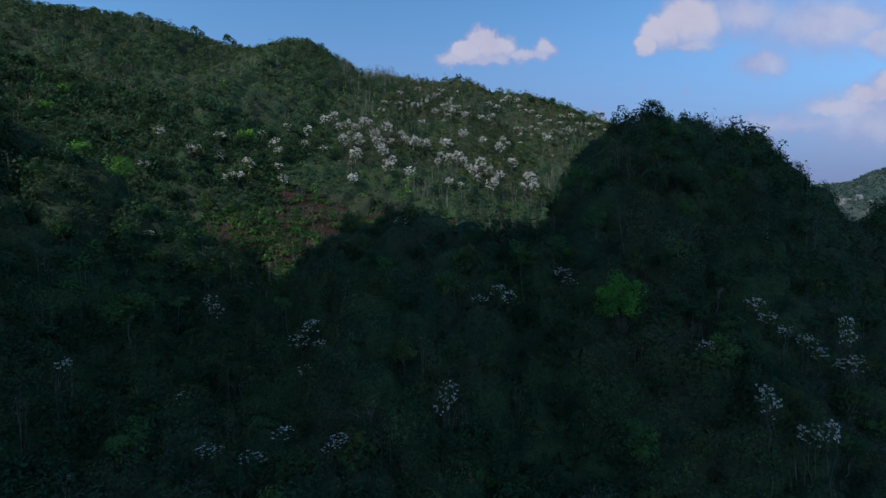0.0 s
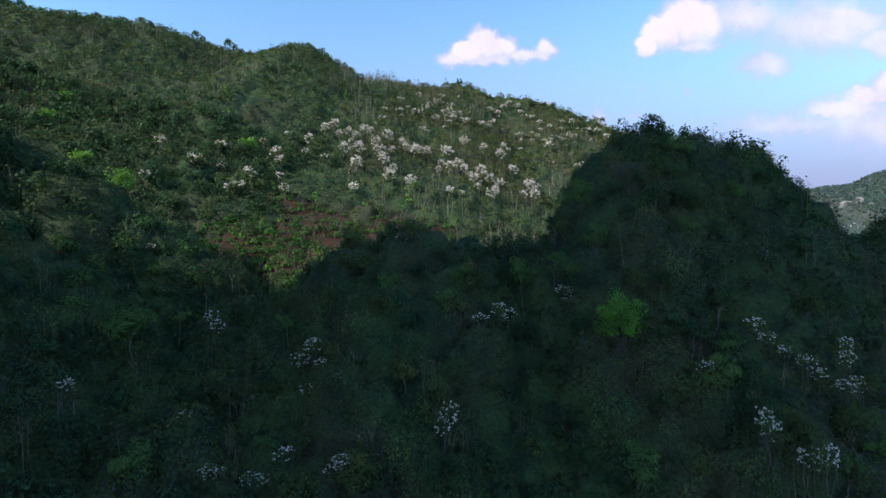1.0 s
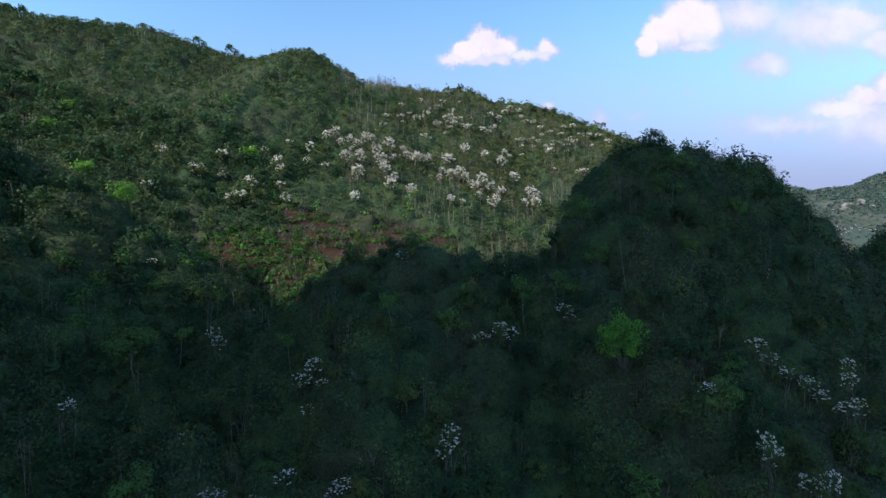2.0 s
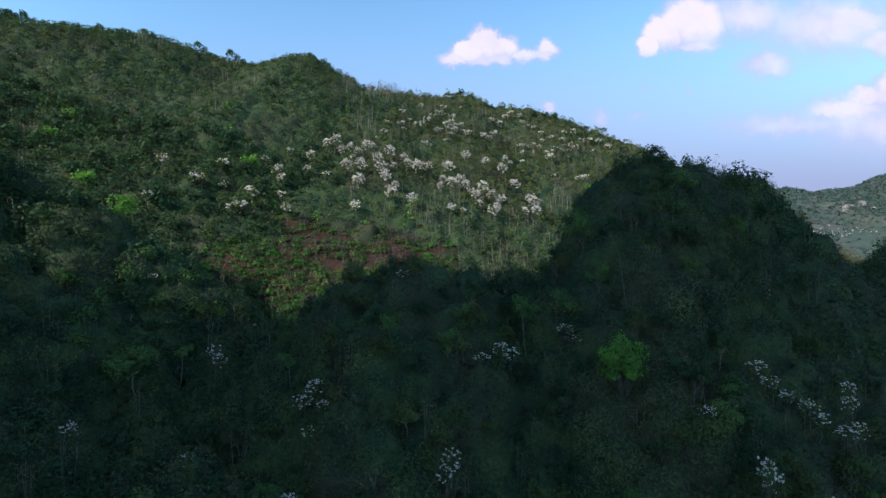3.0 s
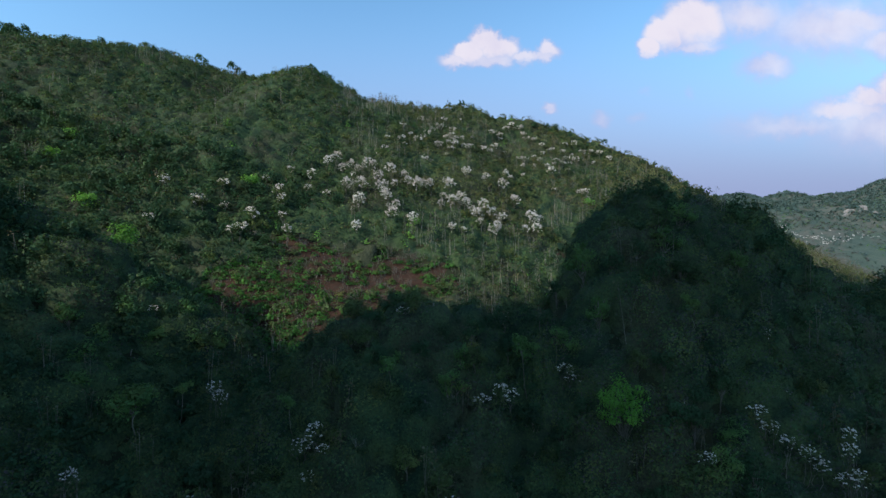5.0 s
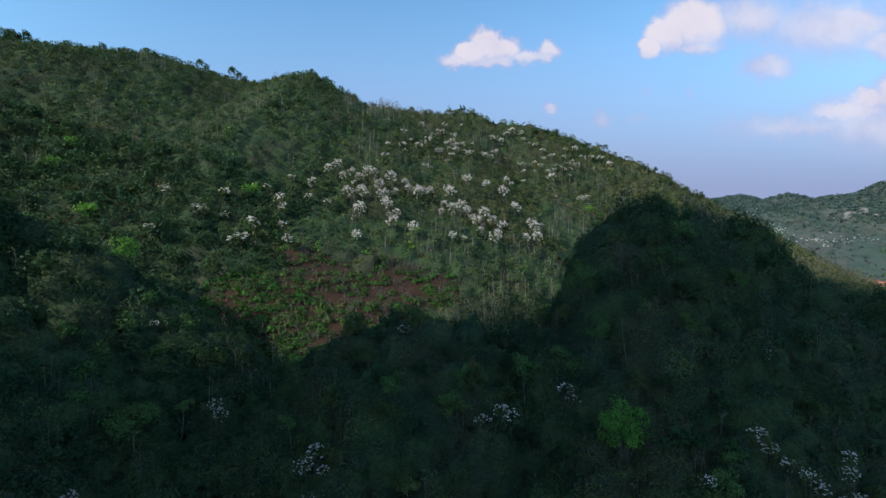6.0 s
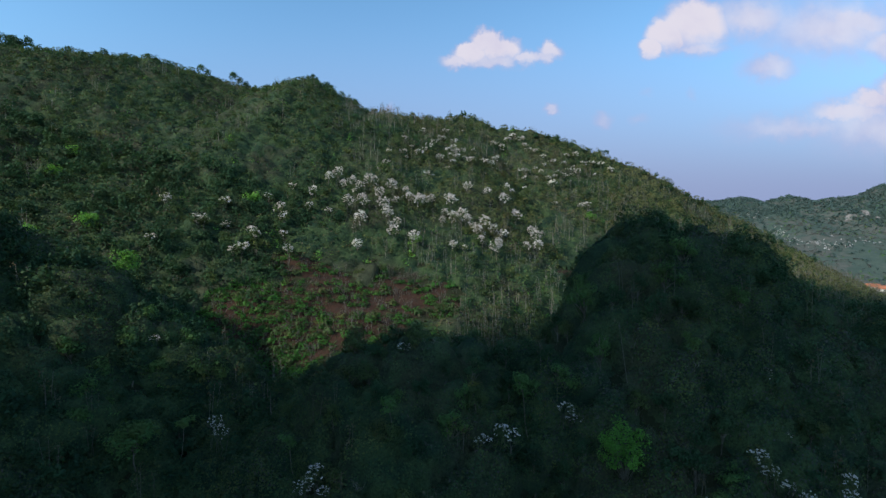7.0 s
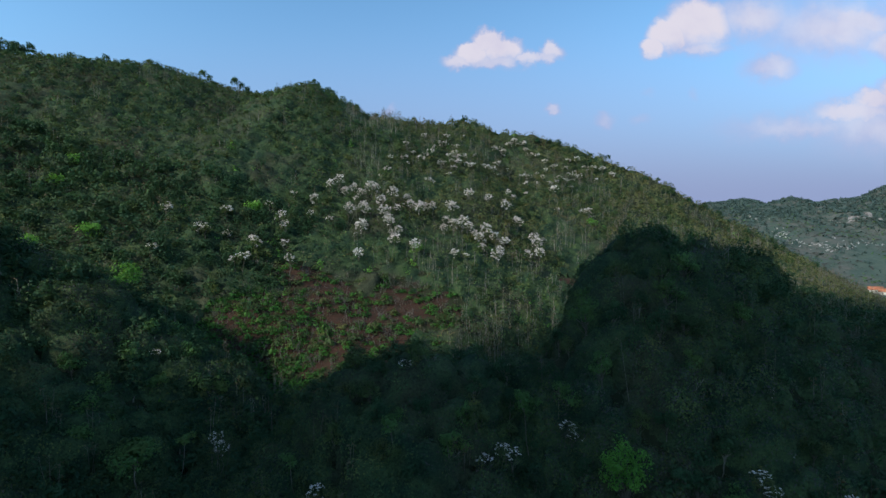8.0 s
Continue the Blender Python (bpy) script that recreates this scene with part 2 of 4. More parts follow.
def near_ridge(x, y):
    along = [-90, -60, -34, -27, -19, -8, 2, 12, 20, 27, 35, 45, 58, 66, 73, 80, 90, 102, 120, 150, 200]
    height = [-60, -34, -15, -9, -1, 2, 1, -3, 0, 9, 17.5, 22, 20.5, 14, 5, -2, 3, 9, 13, 8, -20]
    crest = sum(np.interp(x + k, along, height) for k in (-3, 0, 3)) / 3
    crest_y = near_crest(x)
    d = y - crest_y
    front = crest - 1.42 * (np.sqrt(np.clip(-d, 0, 900) ** 2 + 60.0) - 7.75) - 0.3 * np.clip(-d - 16, 0, 30) * np.clip((30 - x) / 25, 0, 1)
    back = crest - 0.85 * (np.sqrt(np.clip(d, 0, 900) ** 2 + 60.0) - 7.75)
    knoll = 22.5 - 0.036 * (((x - 43) * 1.2) ** 2 + (y - 110) ** 2)
    return np.maximum(np.where(d < 0, front, back), knoll) + 5 * bell(x, 24, 9) * bell(y, 73, 14) + 3 * bell(x, 40, 12) * bell(y, 88, 10)


# unseen hill behind the viewpoint, added to throw shade on the near ridge
def unseen_shade_hill(x, y):
    r2 = ((x + 153) / 75) ** 2 + ((y + 69) / 75) ** 2
    return -60 + 356 * np.exp(-r2 ** 2)


def far_range(x, y):
    top = np.interp(x, [300, 400, 480, 540, 590, 620, 648, 668, 700, 723, 748, 778, 808, 837, 880, 930, 1000, 1200],
                    [70, 98, 114, 124, 133, 139, 133, 128, 136, 145, 136, 127, 136, 140, 146, 164, 178, 150])
    gully = 9 * value_noise(x / 70 + y / 260, y / 300, 36) * np.clip((1040 - y) / 120, 0, 1)
    near_side = -40 + (top + 40 + gully) * np.clip(1 - np.abs(y - 1080) / 480, 0, 1) ** 0.9
    return np.maximum(near_side, 200 - 0.9 * np.hypot((x - 905) * 0.8, y - 1720))


def ground_height(x, y):
    x, y = np.asarray(x, float), np.asarray(y, float)
    valley = -46 + 22 * np.clip((np.hypot(x, y) - 150) / 450, 0, 1) + 0 * x
    rim = -40 + 190 * np.clip((np.hypot(x, y + 100) - 1500) / 1500, 0, 1) * (0.7 + 0.5 * value_noise(x / 400, y / 400, 5))
    z = soft_max([main_hill(x, y), left_spur(x, y), near_ridge(x, y), unseen_shade_hill(x, y), far_range(x, y), valley, rim], 2.5)
    near = np.clip((np.hypot(x, y) - 30) / 60, 0, 1)
    z = z + near * (2.6 * value_noise(x / 26, y / 26, 1) + 1.0 * value_noise(x / 9, y / 9, 2))
    far = np.clip((y - 350) / 300, 0, 1)
    return z + far * (2.5 * value_noise(x / 120, y / 120, 3) + 3.0 * value_noise(x / 45, y / 45, 4))


def soil_share(x, y):
    """Where the slope was cleared and the red soil lies bare."""
    s = np.zeros_like(np.asarray(x, float))
    for cx, cy, a, b in SOIL_PATCHES:
        r = np.hypot((x - cx) / a, (y - cy) / b) + 0.35 * value_noise(x / 5, y / 5, 8)
        s = np.maximum(s, np.clip((1.15 - r) / 0.4, 0, 1))
    return s


def mesh_from(name, verts, quads, mat, smooth=False):
    me = bpy.data.meshes.new(name)
    verts, quads = np.asarray(verts, np.float32), np.asarray(quads, np.int32)
    me.vertices.add(len(verts))
    me.vertices.foreach_set("co", verts.ravel())
    me.loops.add(quads.size)
    me.loops.foreach_set("vertex_index", quads.ravel())
    me.polygons.add(len(quads))
    me.polygons.foreach_set("loop_start", np.arange(0, quads.size, 4, dtype=np.int32))
    me.polygons.foreach_set("loop_total", np.full(len(quads), 4, np.int32))
    if smooth:
        me.polygons.foreach_set("use_smooth", np.ones(len(quads), bool))
    me.update(calc_edges=True)
    me.materials.append(mat)
    return me


def ground_material():
    m, n, out = material("hillside_ground")
    geo = n.add("ShaderNodeNewGeometry")
    pos = geo.outputs["Position"]
    xyz = n.add("ShaderNodeSeparateXYZ")
    n.link(pos, xyz.inputs[0])
    big, mid, fine = n.noise(pos, 0.03, 4.0), n.noise(pos, 0.2, 4.0), n.noise(pos, 2.2, 5.0, 0.65)
    # colours kept very dark so gaps between plants read as shade
    grass = n.mix(n.ramp(mid, 0.35, 0.65), rgb(0.012, 0.018, 0.008), rgb(0.026, 0.030, 0.013))
    grass = n.mix(n.ramp(fine, 0.5, 0.75), grass, rgb(0.042, 0.034, 0.022))
    soil = n.mix(n.ramp(fine, 0.3, 0.7), rgb(0.028, 0.016, 0.011), rgb(0.066, 0.032, 0.021))
    soil = n.mix(n.ramp(n.noise(pos, 0.7, 3.0), 0.48, 0.66, 0.0, 0.8), soil, rgb(0.030, 0.024, 0.018))
    bare = None
    for cx, cy, a, b in SOIL_PATCHES:
        dx = n.math("DIVIDE", n.math("SUBTRACT", xyz.outputs[0], cx), a)
        dy = n.math("DIVIDE", n.math("SUBTRACT", xyz.outputs[1], cy), b)
        r = n.math("SQRT", n.math("ADD", n.math("MULTIPLY", dx, dx), n.math("MULTIPLY", dy, dy)))
        spot = n.ramp(n.math("ADD", r, n.math("MULTIPLY", n.math("SUBTRACT", mid, 0.5), 2.6)), 1.0, 0.7)
        bare = spot if bare is None else n.math("MAXIMUM", bare, spot)
    colour = n.mix(bare, grass, soil)
    # fields and meadow on the valley floor, far off, their colours paled for haze
    hazed_field = n.mix(n.ramp(n.noise(pos, 0.012, 3.0), 0.42, 0.58), rgb(0.062, 0.084, 0.066), rgb(0.090, 0.088, 0.076))
    hazed_field = n.mix(n.ramp(n.noise(pos, 0.07, 4.0, 0.65), 0.42, 0.66), hazed_field, rgb(0.048, 0.070, 0.058))
    hazed_field = n.mix(n.math("MULTIPLY", n.ramp(mid, 0.45, 0.7), 0.6), hazed_field, rgb(0.042, 0.060, 0.050))
    colour = n.mix(n.ramp(xyz.outputs[1], 380.0, 430.0), colour, hazed_field)
    b = n.add("ShaderNodeBsdfPrincipled")
    n.link(colour, b.inputs["Base Color"])
    b.inputs["Roughness"].default_value = 0.95
    b.inputs["Specular IOR Level"].default_value = 0.15
    bp = n.add("ShaderNodeBump")
    bp.inputs["Strength"].default_value = 0.6
    bp.inputs["Distance"].default_value = 0.3
    n.link(fine, bp.inputs["Height"])
    n.link(bp.outputs[0], b.inputs["Normal"])
    n.link(b.outputs[0], out.inputs[0])
    return m


def outward(start, stop, first, growth):
    values, step = [], first
    while abs(start) < abs(stop):
        start += math.copysign(step, stop)
        step *= growth
        values.append(start)
    return values


def build_ground():
    gx = sorted(outward(-260, -4600, 6, 1.14)) + list(np.arange(-260, 300, 3)) + list(np.arange(300, 1400, 14)) + outward(1400, 4600, 20, 1.2)
    gy = sorted(outward(-200, -4600, 12, 1.16)) + list(np.arange(-200, 40, 7)) + list(np.arange(40, 330, 3)) + list(np.arange(330, 1400, 14)) + outward(1400, 4600, 20, 1.2)
    xx, yy = np.meshgrid(np.array(gx), np.array(gy))
    verts = np.stack([xx, yy, ground_height(xx, yy)], -1).reshape(-1, 3)
    i = np.arange(len(gx) * len(gy)).reshape(len(gy), len(gx))
    quads = np.stack([i[:-1, :-1], i[:-1, 1:], i[1:, 1:], i[1:, :-1]], -1).reshape(-1, 4)
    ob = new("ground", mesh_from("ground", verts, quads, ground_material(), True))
    tagged(ob, "steep green hillsides with bare red soil patches", "hillside", kind="structure")
    return ob


build_ground()

# ---------------------------------------------------------------- tree shapes
rng = np.random.default_rng(7)


def leaf_quads(points, normals, size, aspect=0.62, wild=0.4):
    """One folded leaf spray (a kite of four corners) at each point, facing roughly along its normal."""
    n = len(points)
    d = normals + rng.normal(0, wild, (n, 3))
    d /= np.linalg.norm(d, axis=1, keepdims=True) + 1e-6
    a = np.cross(d, rng.normal(0, 1, (n, 3)))
    a /= np.linalg.norm(a, axis=1, keepdims=True) + 1e-6
    b = np.cross(d, a)
    s = (size * rng.uniform(0.6, 1.35, n))[:, None]
    droop = d * s * 0.22
    corners = np.stack([points - a * s - droop, points - b * s * aspect, points + a * s - droop, points + b * s * aspect], 1)
    return corners.reshape(-1, 3), np.arange(4 * n).reshape(n, 4)


def tube(path, radii, sides=5):
    path, verts = np.asarray(path, float), []
    for k, p in enumerate(path):
        way = path[min(k + 1, len(path) - 1)] - path[max(k - 1, 0)]
        way /= np.linalg.norm(way) + 1e-6
        a = np.cross(way, (0.3, 1.0, 0.1))
        a /= np.linalg.norm(a)
        b = np.cross(way, a)
        for s in range(sides):
            q = 2 * math.pi * s / sides
            verts.append(p + radii[k] * (a * math.cos(q) + b * math.sin(q)))
    quads = [(k * sides + s, k * sides + (s + 1) % sides, (k + 1) * sides + (s + 1) % sides, (k + 1) * sides + s)
             for k in range(len(path) - 1) for s in range(sides)]
    return np.array(verts), np.array(quads)


def join(pieces):
    verts, quads, n = [], [], 0
    for v_, q_ in pieces:
        verts.append(v_)
        quads.append(np.asarray(q_) + n)
        n += len(v_)
    return np.concatenate(verts), np.concatenate(quads)


def limb(start, end, r0, r1, steps=4, wobble=0.12):
    start, end = np.asarray(start, float), np.asarray(end, float)
    span = np.linalg.norm(end - start)
    t = np.linspace(0, 1, steps)[:, None]
    path = start + (end - start) * t
    path[1:-1] += rng.normal(0, wobble * span / steps, (steps - 2, 3))
    return tube(path, np.linspace(r0, r1, steps), 5 if r0 > 0.09 else 3)


def tree_form(height, spread, bare=0.35, lobes=9, leaves=700, leaf=0.3, stems=1, radius=0.16, flat=0.8, fill=0.55, limbs=True, puff=(0.36, 0.60), wild=0.4):
    """A trunk with limbs and a crown of leaf sprays set in uneven lobes; both stand on z = 0."""
    wood, tops = [], []
    for s in range(stems):
        lean = rng.normal(0, 0.06 * height, 2) + (rng.normal(0, 0.22 * spread, 2) if stems > 1 else 0)
        fork = np.array([*(lean * 0.7), height * (bare + 0.15)])
        wood.append(limb((rng.normal(0, 0.1), rng.normal(0, 0.1), -0.6), fork, radius, radius * 0.65, 5, 0.18))
        for k in range(max(2, lobes // stems)):
            q = rng.uniform(0, 2 * math.pi)
            r = spread * math.sqrt(rng.uniform(0.02, 1)) * 0.72
            z = height * (bare + (0.92 - bare) * (1 - 0.55 * (r / spread) ** 2) * rng.uniform(0.55, 1.0))
            top = np.array([lean[0] + r * math.cos(q), lean[1] + r * math.sin(q), z])
            tops.append(top)
            if limbs:
                wood.append(limb(fork + (0, 0, rng.uniform(-0.1, 0.1) * height), top, radius * 0.45, 0.02, 4))
    sprays = []
    share = leaves // len(tops)
    for top in tops:
        size = spread * rng.uniform(*puff)
        d = rng.normal(0, 1, (share, 3))
        d /= np.linalg.norm(d, axis=1, keepdims=True)
        r = rng.uniform(fill, 1.0, (share, 1)) ** 0.7
        p = top + d * r * size * (1, 1, flat)
        sprays.append(leaf_quads(p, d + (0, 0, 0.5), leaf, 0.62, wild))
    return join(wood), join(sprays)


def shrub_form(height, spread, leaves, leaf):
    d = rng.normal(0, 1, (leaves, 3))
    d[:, 2] = np.abs(d[:, 2])
    d /= np.linalg.norm(d, axis=1, keepdims=True)
    lump = 1 + 0.3 * np.sin(3 * np.arctan2(d[:, 1], d[:, 0]) + rng.uniform(0, 6)) + 0.2 * rng.normal(0, 1, leaves)
    p = d * (lump * rng.uniform(0.45, 1.0, leaves))[:, None] * (spread, spread, height)
    return leaf_quads(p, d + (0, 0, 0.4), leaf)


def pole_form(height, stems, twig_leaves, leaf):
    """Slender, nearly leafless young trees in a clump."""
    wood, sprays = [], []
    for s in range(stems):
        foot = rng.normal(0, 0.5, 2)
        top = np.array([*(foot + rng.normal(0, 0.5, 2)), height * rng.uniform(0.7, 1.0)])
        wood.append(tube([(*foot, -0.4), top * (0.5, 0.5, 0.55) + (*(foot * 0.5 + rng.normal(0, 0.1, 2)), 0), top], [0.055, 0.042, 0.02], 3))
        for k in range(2):
            a = np.array([*foot, 0]) + (top - (*foot, 0)) * rng.uniform(0.5, 0.9)
            b = a + np.array([rng.normal(0, 0.6), rng.normal(0, 0.6), rng.uniform(0.5, 1.4)])
            wood.append(tube([a, b], [0.025, 0.010], 3))
        n = twig_leaves // stems
        p = top + np.clip(rng.normal(0, 1, (n, 3)), -1.4, 1.4) * (0.5, 0.5, 0.9) - (0, 0, 0.9)
        sprays.append(leaf_quads(p, np.tile((0, 0, 1.0), (n, 1)), leaf, 0.6, 0.9))
    return join(wood), join(sprays)


def scatter(form, places):
    """One form set down at many places (x, y, z, turn, scale, height scale)."""
    v_, q_ = form
    c, s = np.cos(places[:, 3])[:, None], np.sin(places[:, 3])[:, None]
    k, kz = places[:, 4][:, None], places[:, 5][:, None]
    x = (c * v_[:, 0] - s * v_[:, 1]) * k + places[:, 0][:, None]
    y = (s * v_[:, 0] + c * v_[:, 1]) * k + places[:, 1][:, None]
    z = v_[:, 2] * kz + places[:, 2][:, None]
    verts = np.stack([x, y, z], -1).reshape(-1, 3)
    quads = (q_[None] + (np.arange(len(places)) * len(v_))[:, None, None]).reshape(-1, 4)
    return verts, quads


def places_at(xy, low=0.75, high=1.25):
    xy = np.asarray(xy, float)
    n = len(xy)
    k = rng.uniform(low, high, n)
    return np.column_stack([xy, ground_height(xy[:, 0], xy[:, 1]) - 0.1, rng.uniform(0, 6.28, n), k, k * rng.uniform(0.85, 1.2, n)])


def stuff(name, forms, xy, mat, label, category, low=0.75, high=1.25, bark=BARK):
    """Growth that nobody could count, as one mesh; forms are leaf shapes, or (wood, leaves) pairs with a bark of their own."""
    pl = places_at(xy, low, high)
    pick = rng.integers(0, len(forms), len(pl))
    pairs = isinstance(forms[0][0], tuple)
    leaves = [scatter(f[1] if pairs else f, pl[pick == k]) for k, f in enumerate(forms) if (pick == k).any()]
    ob = new(name, mesh_from(name, *join(leaves), mat))
    tagged(ob, label, category, kind="stuff")
    if pairs:
        stems = [scatter(f[0], pl[pick == k]) for k, f in enumerate(forms) if (pick == k).any()]
        st = new("stems", mesh_from("stems", *join(stems), bark))
        st.parent = ob
    return ob


def spread_over(n, x0, x1, y0, y1, keep=None):
    x, y = rng.uniform(x0, x1, n), rng.uniform(y0, y1, n)
    ok = np.abs(x) < 0.98 * y + 14
    if keep is not None:
        ok &= rng.uniform(0, 1, n) < keep(x, y)
    return np.column_stack([x, y])[ok]


def spaced(spots, gap):
    """Thins a scatter so that no two are nearer than gap."""
    taken = []
    for p in spots:
        if all((p[0] - q[0]) ** 2 + (p[1] - q[1]) ** 2 > gap ** 2 for q in taken):
            taken.append(p)
    return np.array(taken)


STEP, GRID_X, GRID_Y = 1.5, np.arange(-282, 284, 1.5), np.arange(34, 334, 1.5)
GRID_Z = ground_height(*np.meshgrid(GRID_X, GRID_Y))


def ground_near(x, y):
    """The ground's height within the valley, from a fine table."""
    fx, fy = np.clip((x - GRID_X[0]) / STEP, 0, len(GRID_X) - 2.001), np.clip((y - GRID_Y[0]) / STEP, 0, len(GRID_Y) - 2.001)
    i, j = fx.astype(int), fy.astype(int)
    fx, fy = fx - i, fy - j
    return (GRID_Z[j, i] * (1 - fx) + GRID_Z[j, i + 1] * fx) * (1 - fy) + (GRID_Z[j + 1, i] * (1 - fx) + GRID_Z[j + 1, i + 1] * fx) * fy


def crowns(a, b, seed):
    """Rounded crowns packed side by side, of uneven height, with dark clefts between them: 0 to 1."""
    ia, ib, best = np.floor(a), np.floor(b), np.zeros_like(a)
    for da in (-1, 0, 1):
        for db in (-1, 0, 1):
            ca, cb = ia + da, ib + db
            h1 = np.sin(ca * 127.1 + cb * 311.7 + seed) * 43758.5453
            h2 = np.sin(ca * 269.5 + cb * 183.3 + seed) * 24634.6345
            h3 = np.sin(ca * 419.2 + cb * 371.9 + seed) * 35412.2312
            h1, h2, h3 = h1 - np.floor(h1), h2 - np.floor(h2), h3 - np.floor(h3)
            r2 = ((a - ca - h1) ** 2 + (b - cb - h2) ** 2) / (0.45 + 0.45 * h3) ** 2
            best = np.maximum(best, (0.35 + 0.65 * h3) * np.sqrt(np.clip(1 - r2, 0, 1)))
    return best


def canopy_point(x, y, cell, lump, seed):
    e = 1.2
    g = ground_near(x, y)
    gx, gy = (ground_near(x + e, y) - g) / e, (ground_near(x, y + e) - g) / e
    n = np.column_stack([-gx, -gy, np.ones_like(gx)]) / np.sqrt(1 + gx ** 2 + gy ** 2)[:, None]
    along = y + 0.75 * g
    dome = crowns(x / cell, along / cell, seed) + 0.25 * crowns(x / cell * 2.9, along / cell * 2.9, seed + 3) - 0.12
    dome = dome * (1 - np.clip(soil_share(x, y) / 0.45, 0, 1))
    return np.column_stack([x, y, g]) + (n * 0.55 + (0, 0, 0.45)) * (lump * dome)[:, None]


def brush(name, count, box, keep, leaf, lump, mat, label, category, cell=3.8, seed=1):
    """A closed layer of bushes and low crowns that follows the slope: leaf sprays over a surface of domes, as one mesh."""
    x0, x1, y0, y1 = box
    x, y = rng.uniform(x0, x1, count * 4), rng.uniform(y0, y1, count * 4)
    ok = np.abs(x) < 0.98 * y + 14
    x, y = x[ok], y[ok]
    g = ground_near(x, y)
    steep = np.sqrt(1 + (ground_near(x + 0.8, y) - g) ** 2 / 0.64 + (ground_near(x, y + 0.8) - g) ** 2 / 0.64)
    ok = rng.uniform(0, 2.0, len(x)) < steep * keep(x, y)
    x, y = x[ok][:count], y[ok][:count]
    p = canopy_point(x, y, cell, lump, seed)
    px, py = canopy_point(x + 0.25, y, cell, lump, seed) - p, canopy_point(x, y + 0.25, cell, lump, seed) - p
    n = np.cross(px, py)
    n /= np.linalg.norm(n, axis=1, keepdims=True) + 1e-9
    p += n * rng.normal(-0.1, 0.22, (len(p), 1))
    ob = new(name, mesh_from(name, *leaf_quads(p, n + (0, 0, 0.15), leaf, 0.62, 0.28), mat))
    return tagged(ob, label, category, kind="stuff")


def thicket(name, box, dx, dy, keep, lump, mat, label, cell=3.8, seed=1):
    """The closed mass of twigs and inner leaves under the sprays, as one sheet of uneven domes over the slope."""
    xx, yy = np.meshgrid(np.arange(box[0], box[1], dx), np.arange(box[2], box[3], dy))
    shape = xx.shape
    x, y = xx.ravel() + rng.uniform(-0.3, 0.3, xx.size) * dx, yy.ravel() + rng.uniform(-0.3, 0.3, xx.size) * dy
    p = canopy_point(x, y, cell, lump, seed) + rng.normal(0, 0.16, (len(x), 3)) - (0, 0, 0.15)
    i = np.arange(len(x)).reshape(shape)
    quads = np.stack([i[:-1, :-1], i[:-1, 1:], i[1:, 1:], i[1:, :-1]], -1).reshape(-1, 4)
    c = p[quads].mean(1)
    quads = quads[keep(c[:, 0], c[:, 1]) & (np.abs(c[:, 0]) < 0.98 * c[:, 1] + 14)]
    used, quads = np.unique(quads, return_inverse=True)
    ob = new(name, mesh_from(name, p[used], quads.reshape(-1, 4), mat, True))
    return tagged(ob, label, "bushes", kind="stuff")


# ---------------------------------------------------------------- the wooded main hill
def on_main_hill(x, y):
    return (main_hill(x, y) > near_ridge(x, y) - 1) & (ground_near(x, y) > -30)


BUSHES = [shrub_form(2.4, 1.9, 60, 0.34) for k in range(6)]
FAR_TREES = [tree_form(6.5, 2.5, 0.05, 9, 126, 0.32, 1, 0.13, limbs=False, puff=(0.3, 0.55), wild=0.22) for k in range(10)]
POLES = [pole_form(8.0, 3, 21, 0.24) for k in range(8)]


def hill(x, y):
    return on_main_hill(x, y) * (1 - 0.9 * soil_share(x, y)) * (np.hypot(x + 70.5, y - 105.5) > 5.5)


def dark_patch(x, y):
    return hill(x, y) * np.clip(0.45 + 0.9 * value_noise(x / 22, y / 22, 11) + 0.45 * (x < -55) - 0.5 * (x > -10), 0.05, 1)


def pole_patch(x, y):
    return hill(x, y) * (soil_share(x, y) < 0.02) * (1 - 0.8 * bell(x, -42, 26) * bell(y, 122, 16)) * np.clip(0.45 + 0.9 * value_noise(x / 30, y / 30, 12) + 0.35 * (x > -45), 0.05, 1) * (y < crest_line(x) - 9 - 9 * (x < -60)) * (0.2 + 0.8 * (x > -62)) * np.where(y < 168, 0.85, 1.0)


def patch_of(seed, bias, size=24.0):
    return lambda x, y: hill(x, y) * np.clip(bias + 1.1 * value_noise(x / size, y / size, seed), 0.0, 1)


HILL = (-270, 260, 92, 316)
stuff("evergreen_woods", FAR_TREES, spread_over(2300, *HILL, dark_patch), LEAF_DARK,
      "dark evergreen trees covering the hillside", "woods", 0.5, 1.05)
stuff("dark_grove", FAR_TREES, spread_over(320, -78, -48, 105, 172, hill), LEAF_DARK,
      "dark bushy trees beside and above the cleared soil", "woods", 0.45, 0.9)
stuff("old_grove", FAR_TREES, spread_over(620, -165, -76, 90, 175, hill), LEAF_DARK,
      "tall dark trees standing close on the hillside", "woods", 0.75, 1.25)
stuff("broadleaf_woods", FAR_TREES, spread_over(1300, *HILL, hill), LEAF_MID,
      "mid-green broadleaf trees mixed over the hillside", "woods", 0.45, 0.95)
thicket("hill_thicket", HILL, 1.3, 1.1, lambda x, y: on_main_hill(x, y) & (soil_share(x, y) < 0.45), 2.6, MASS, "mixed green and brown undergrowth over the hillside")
brush("green_undergrowth", 95000, HILL, patch_of(51, 0.55), 0.40, 4.4, LEAF_MID, "green bushes filling the hillside between trees", "bushes")
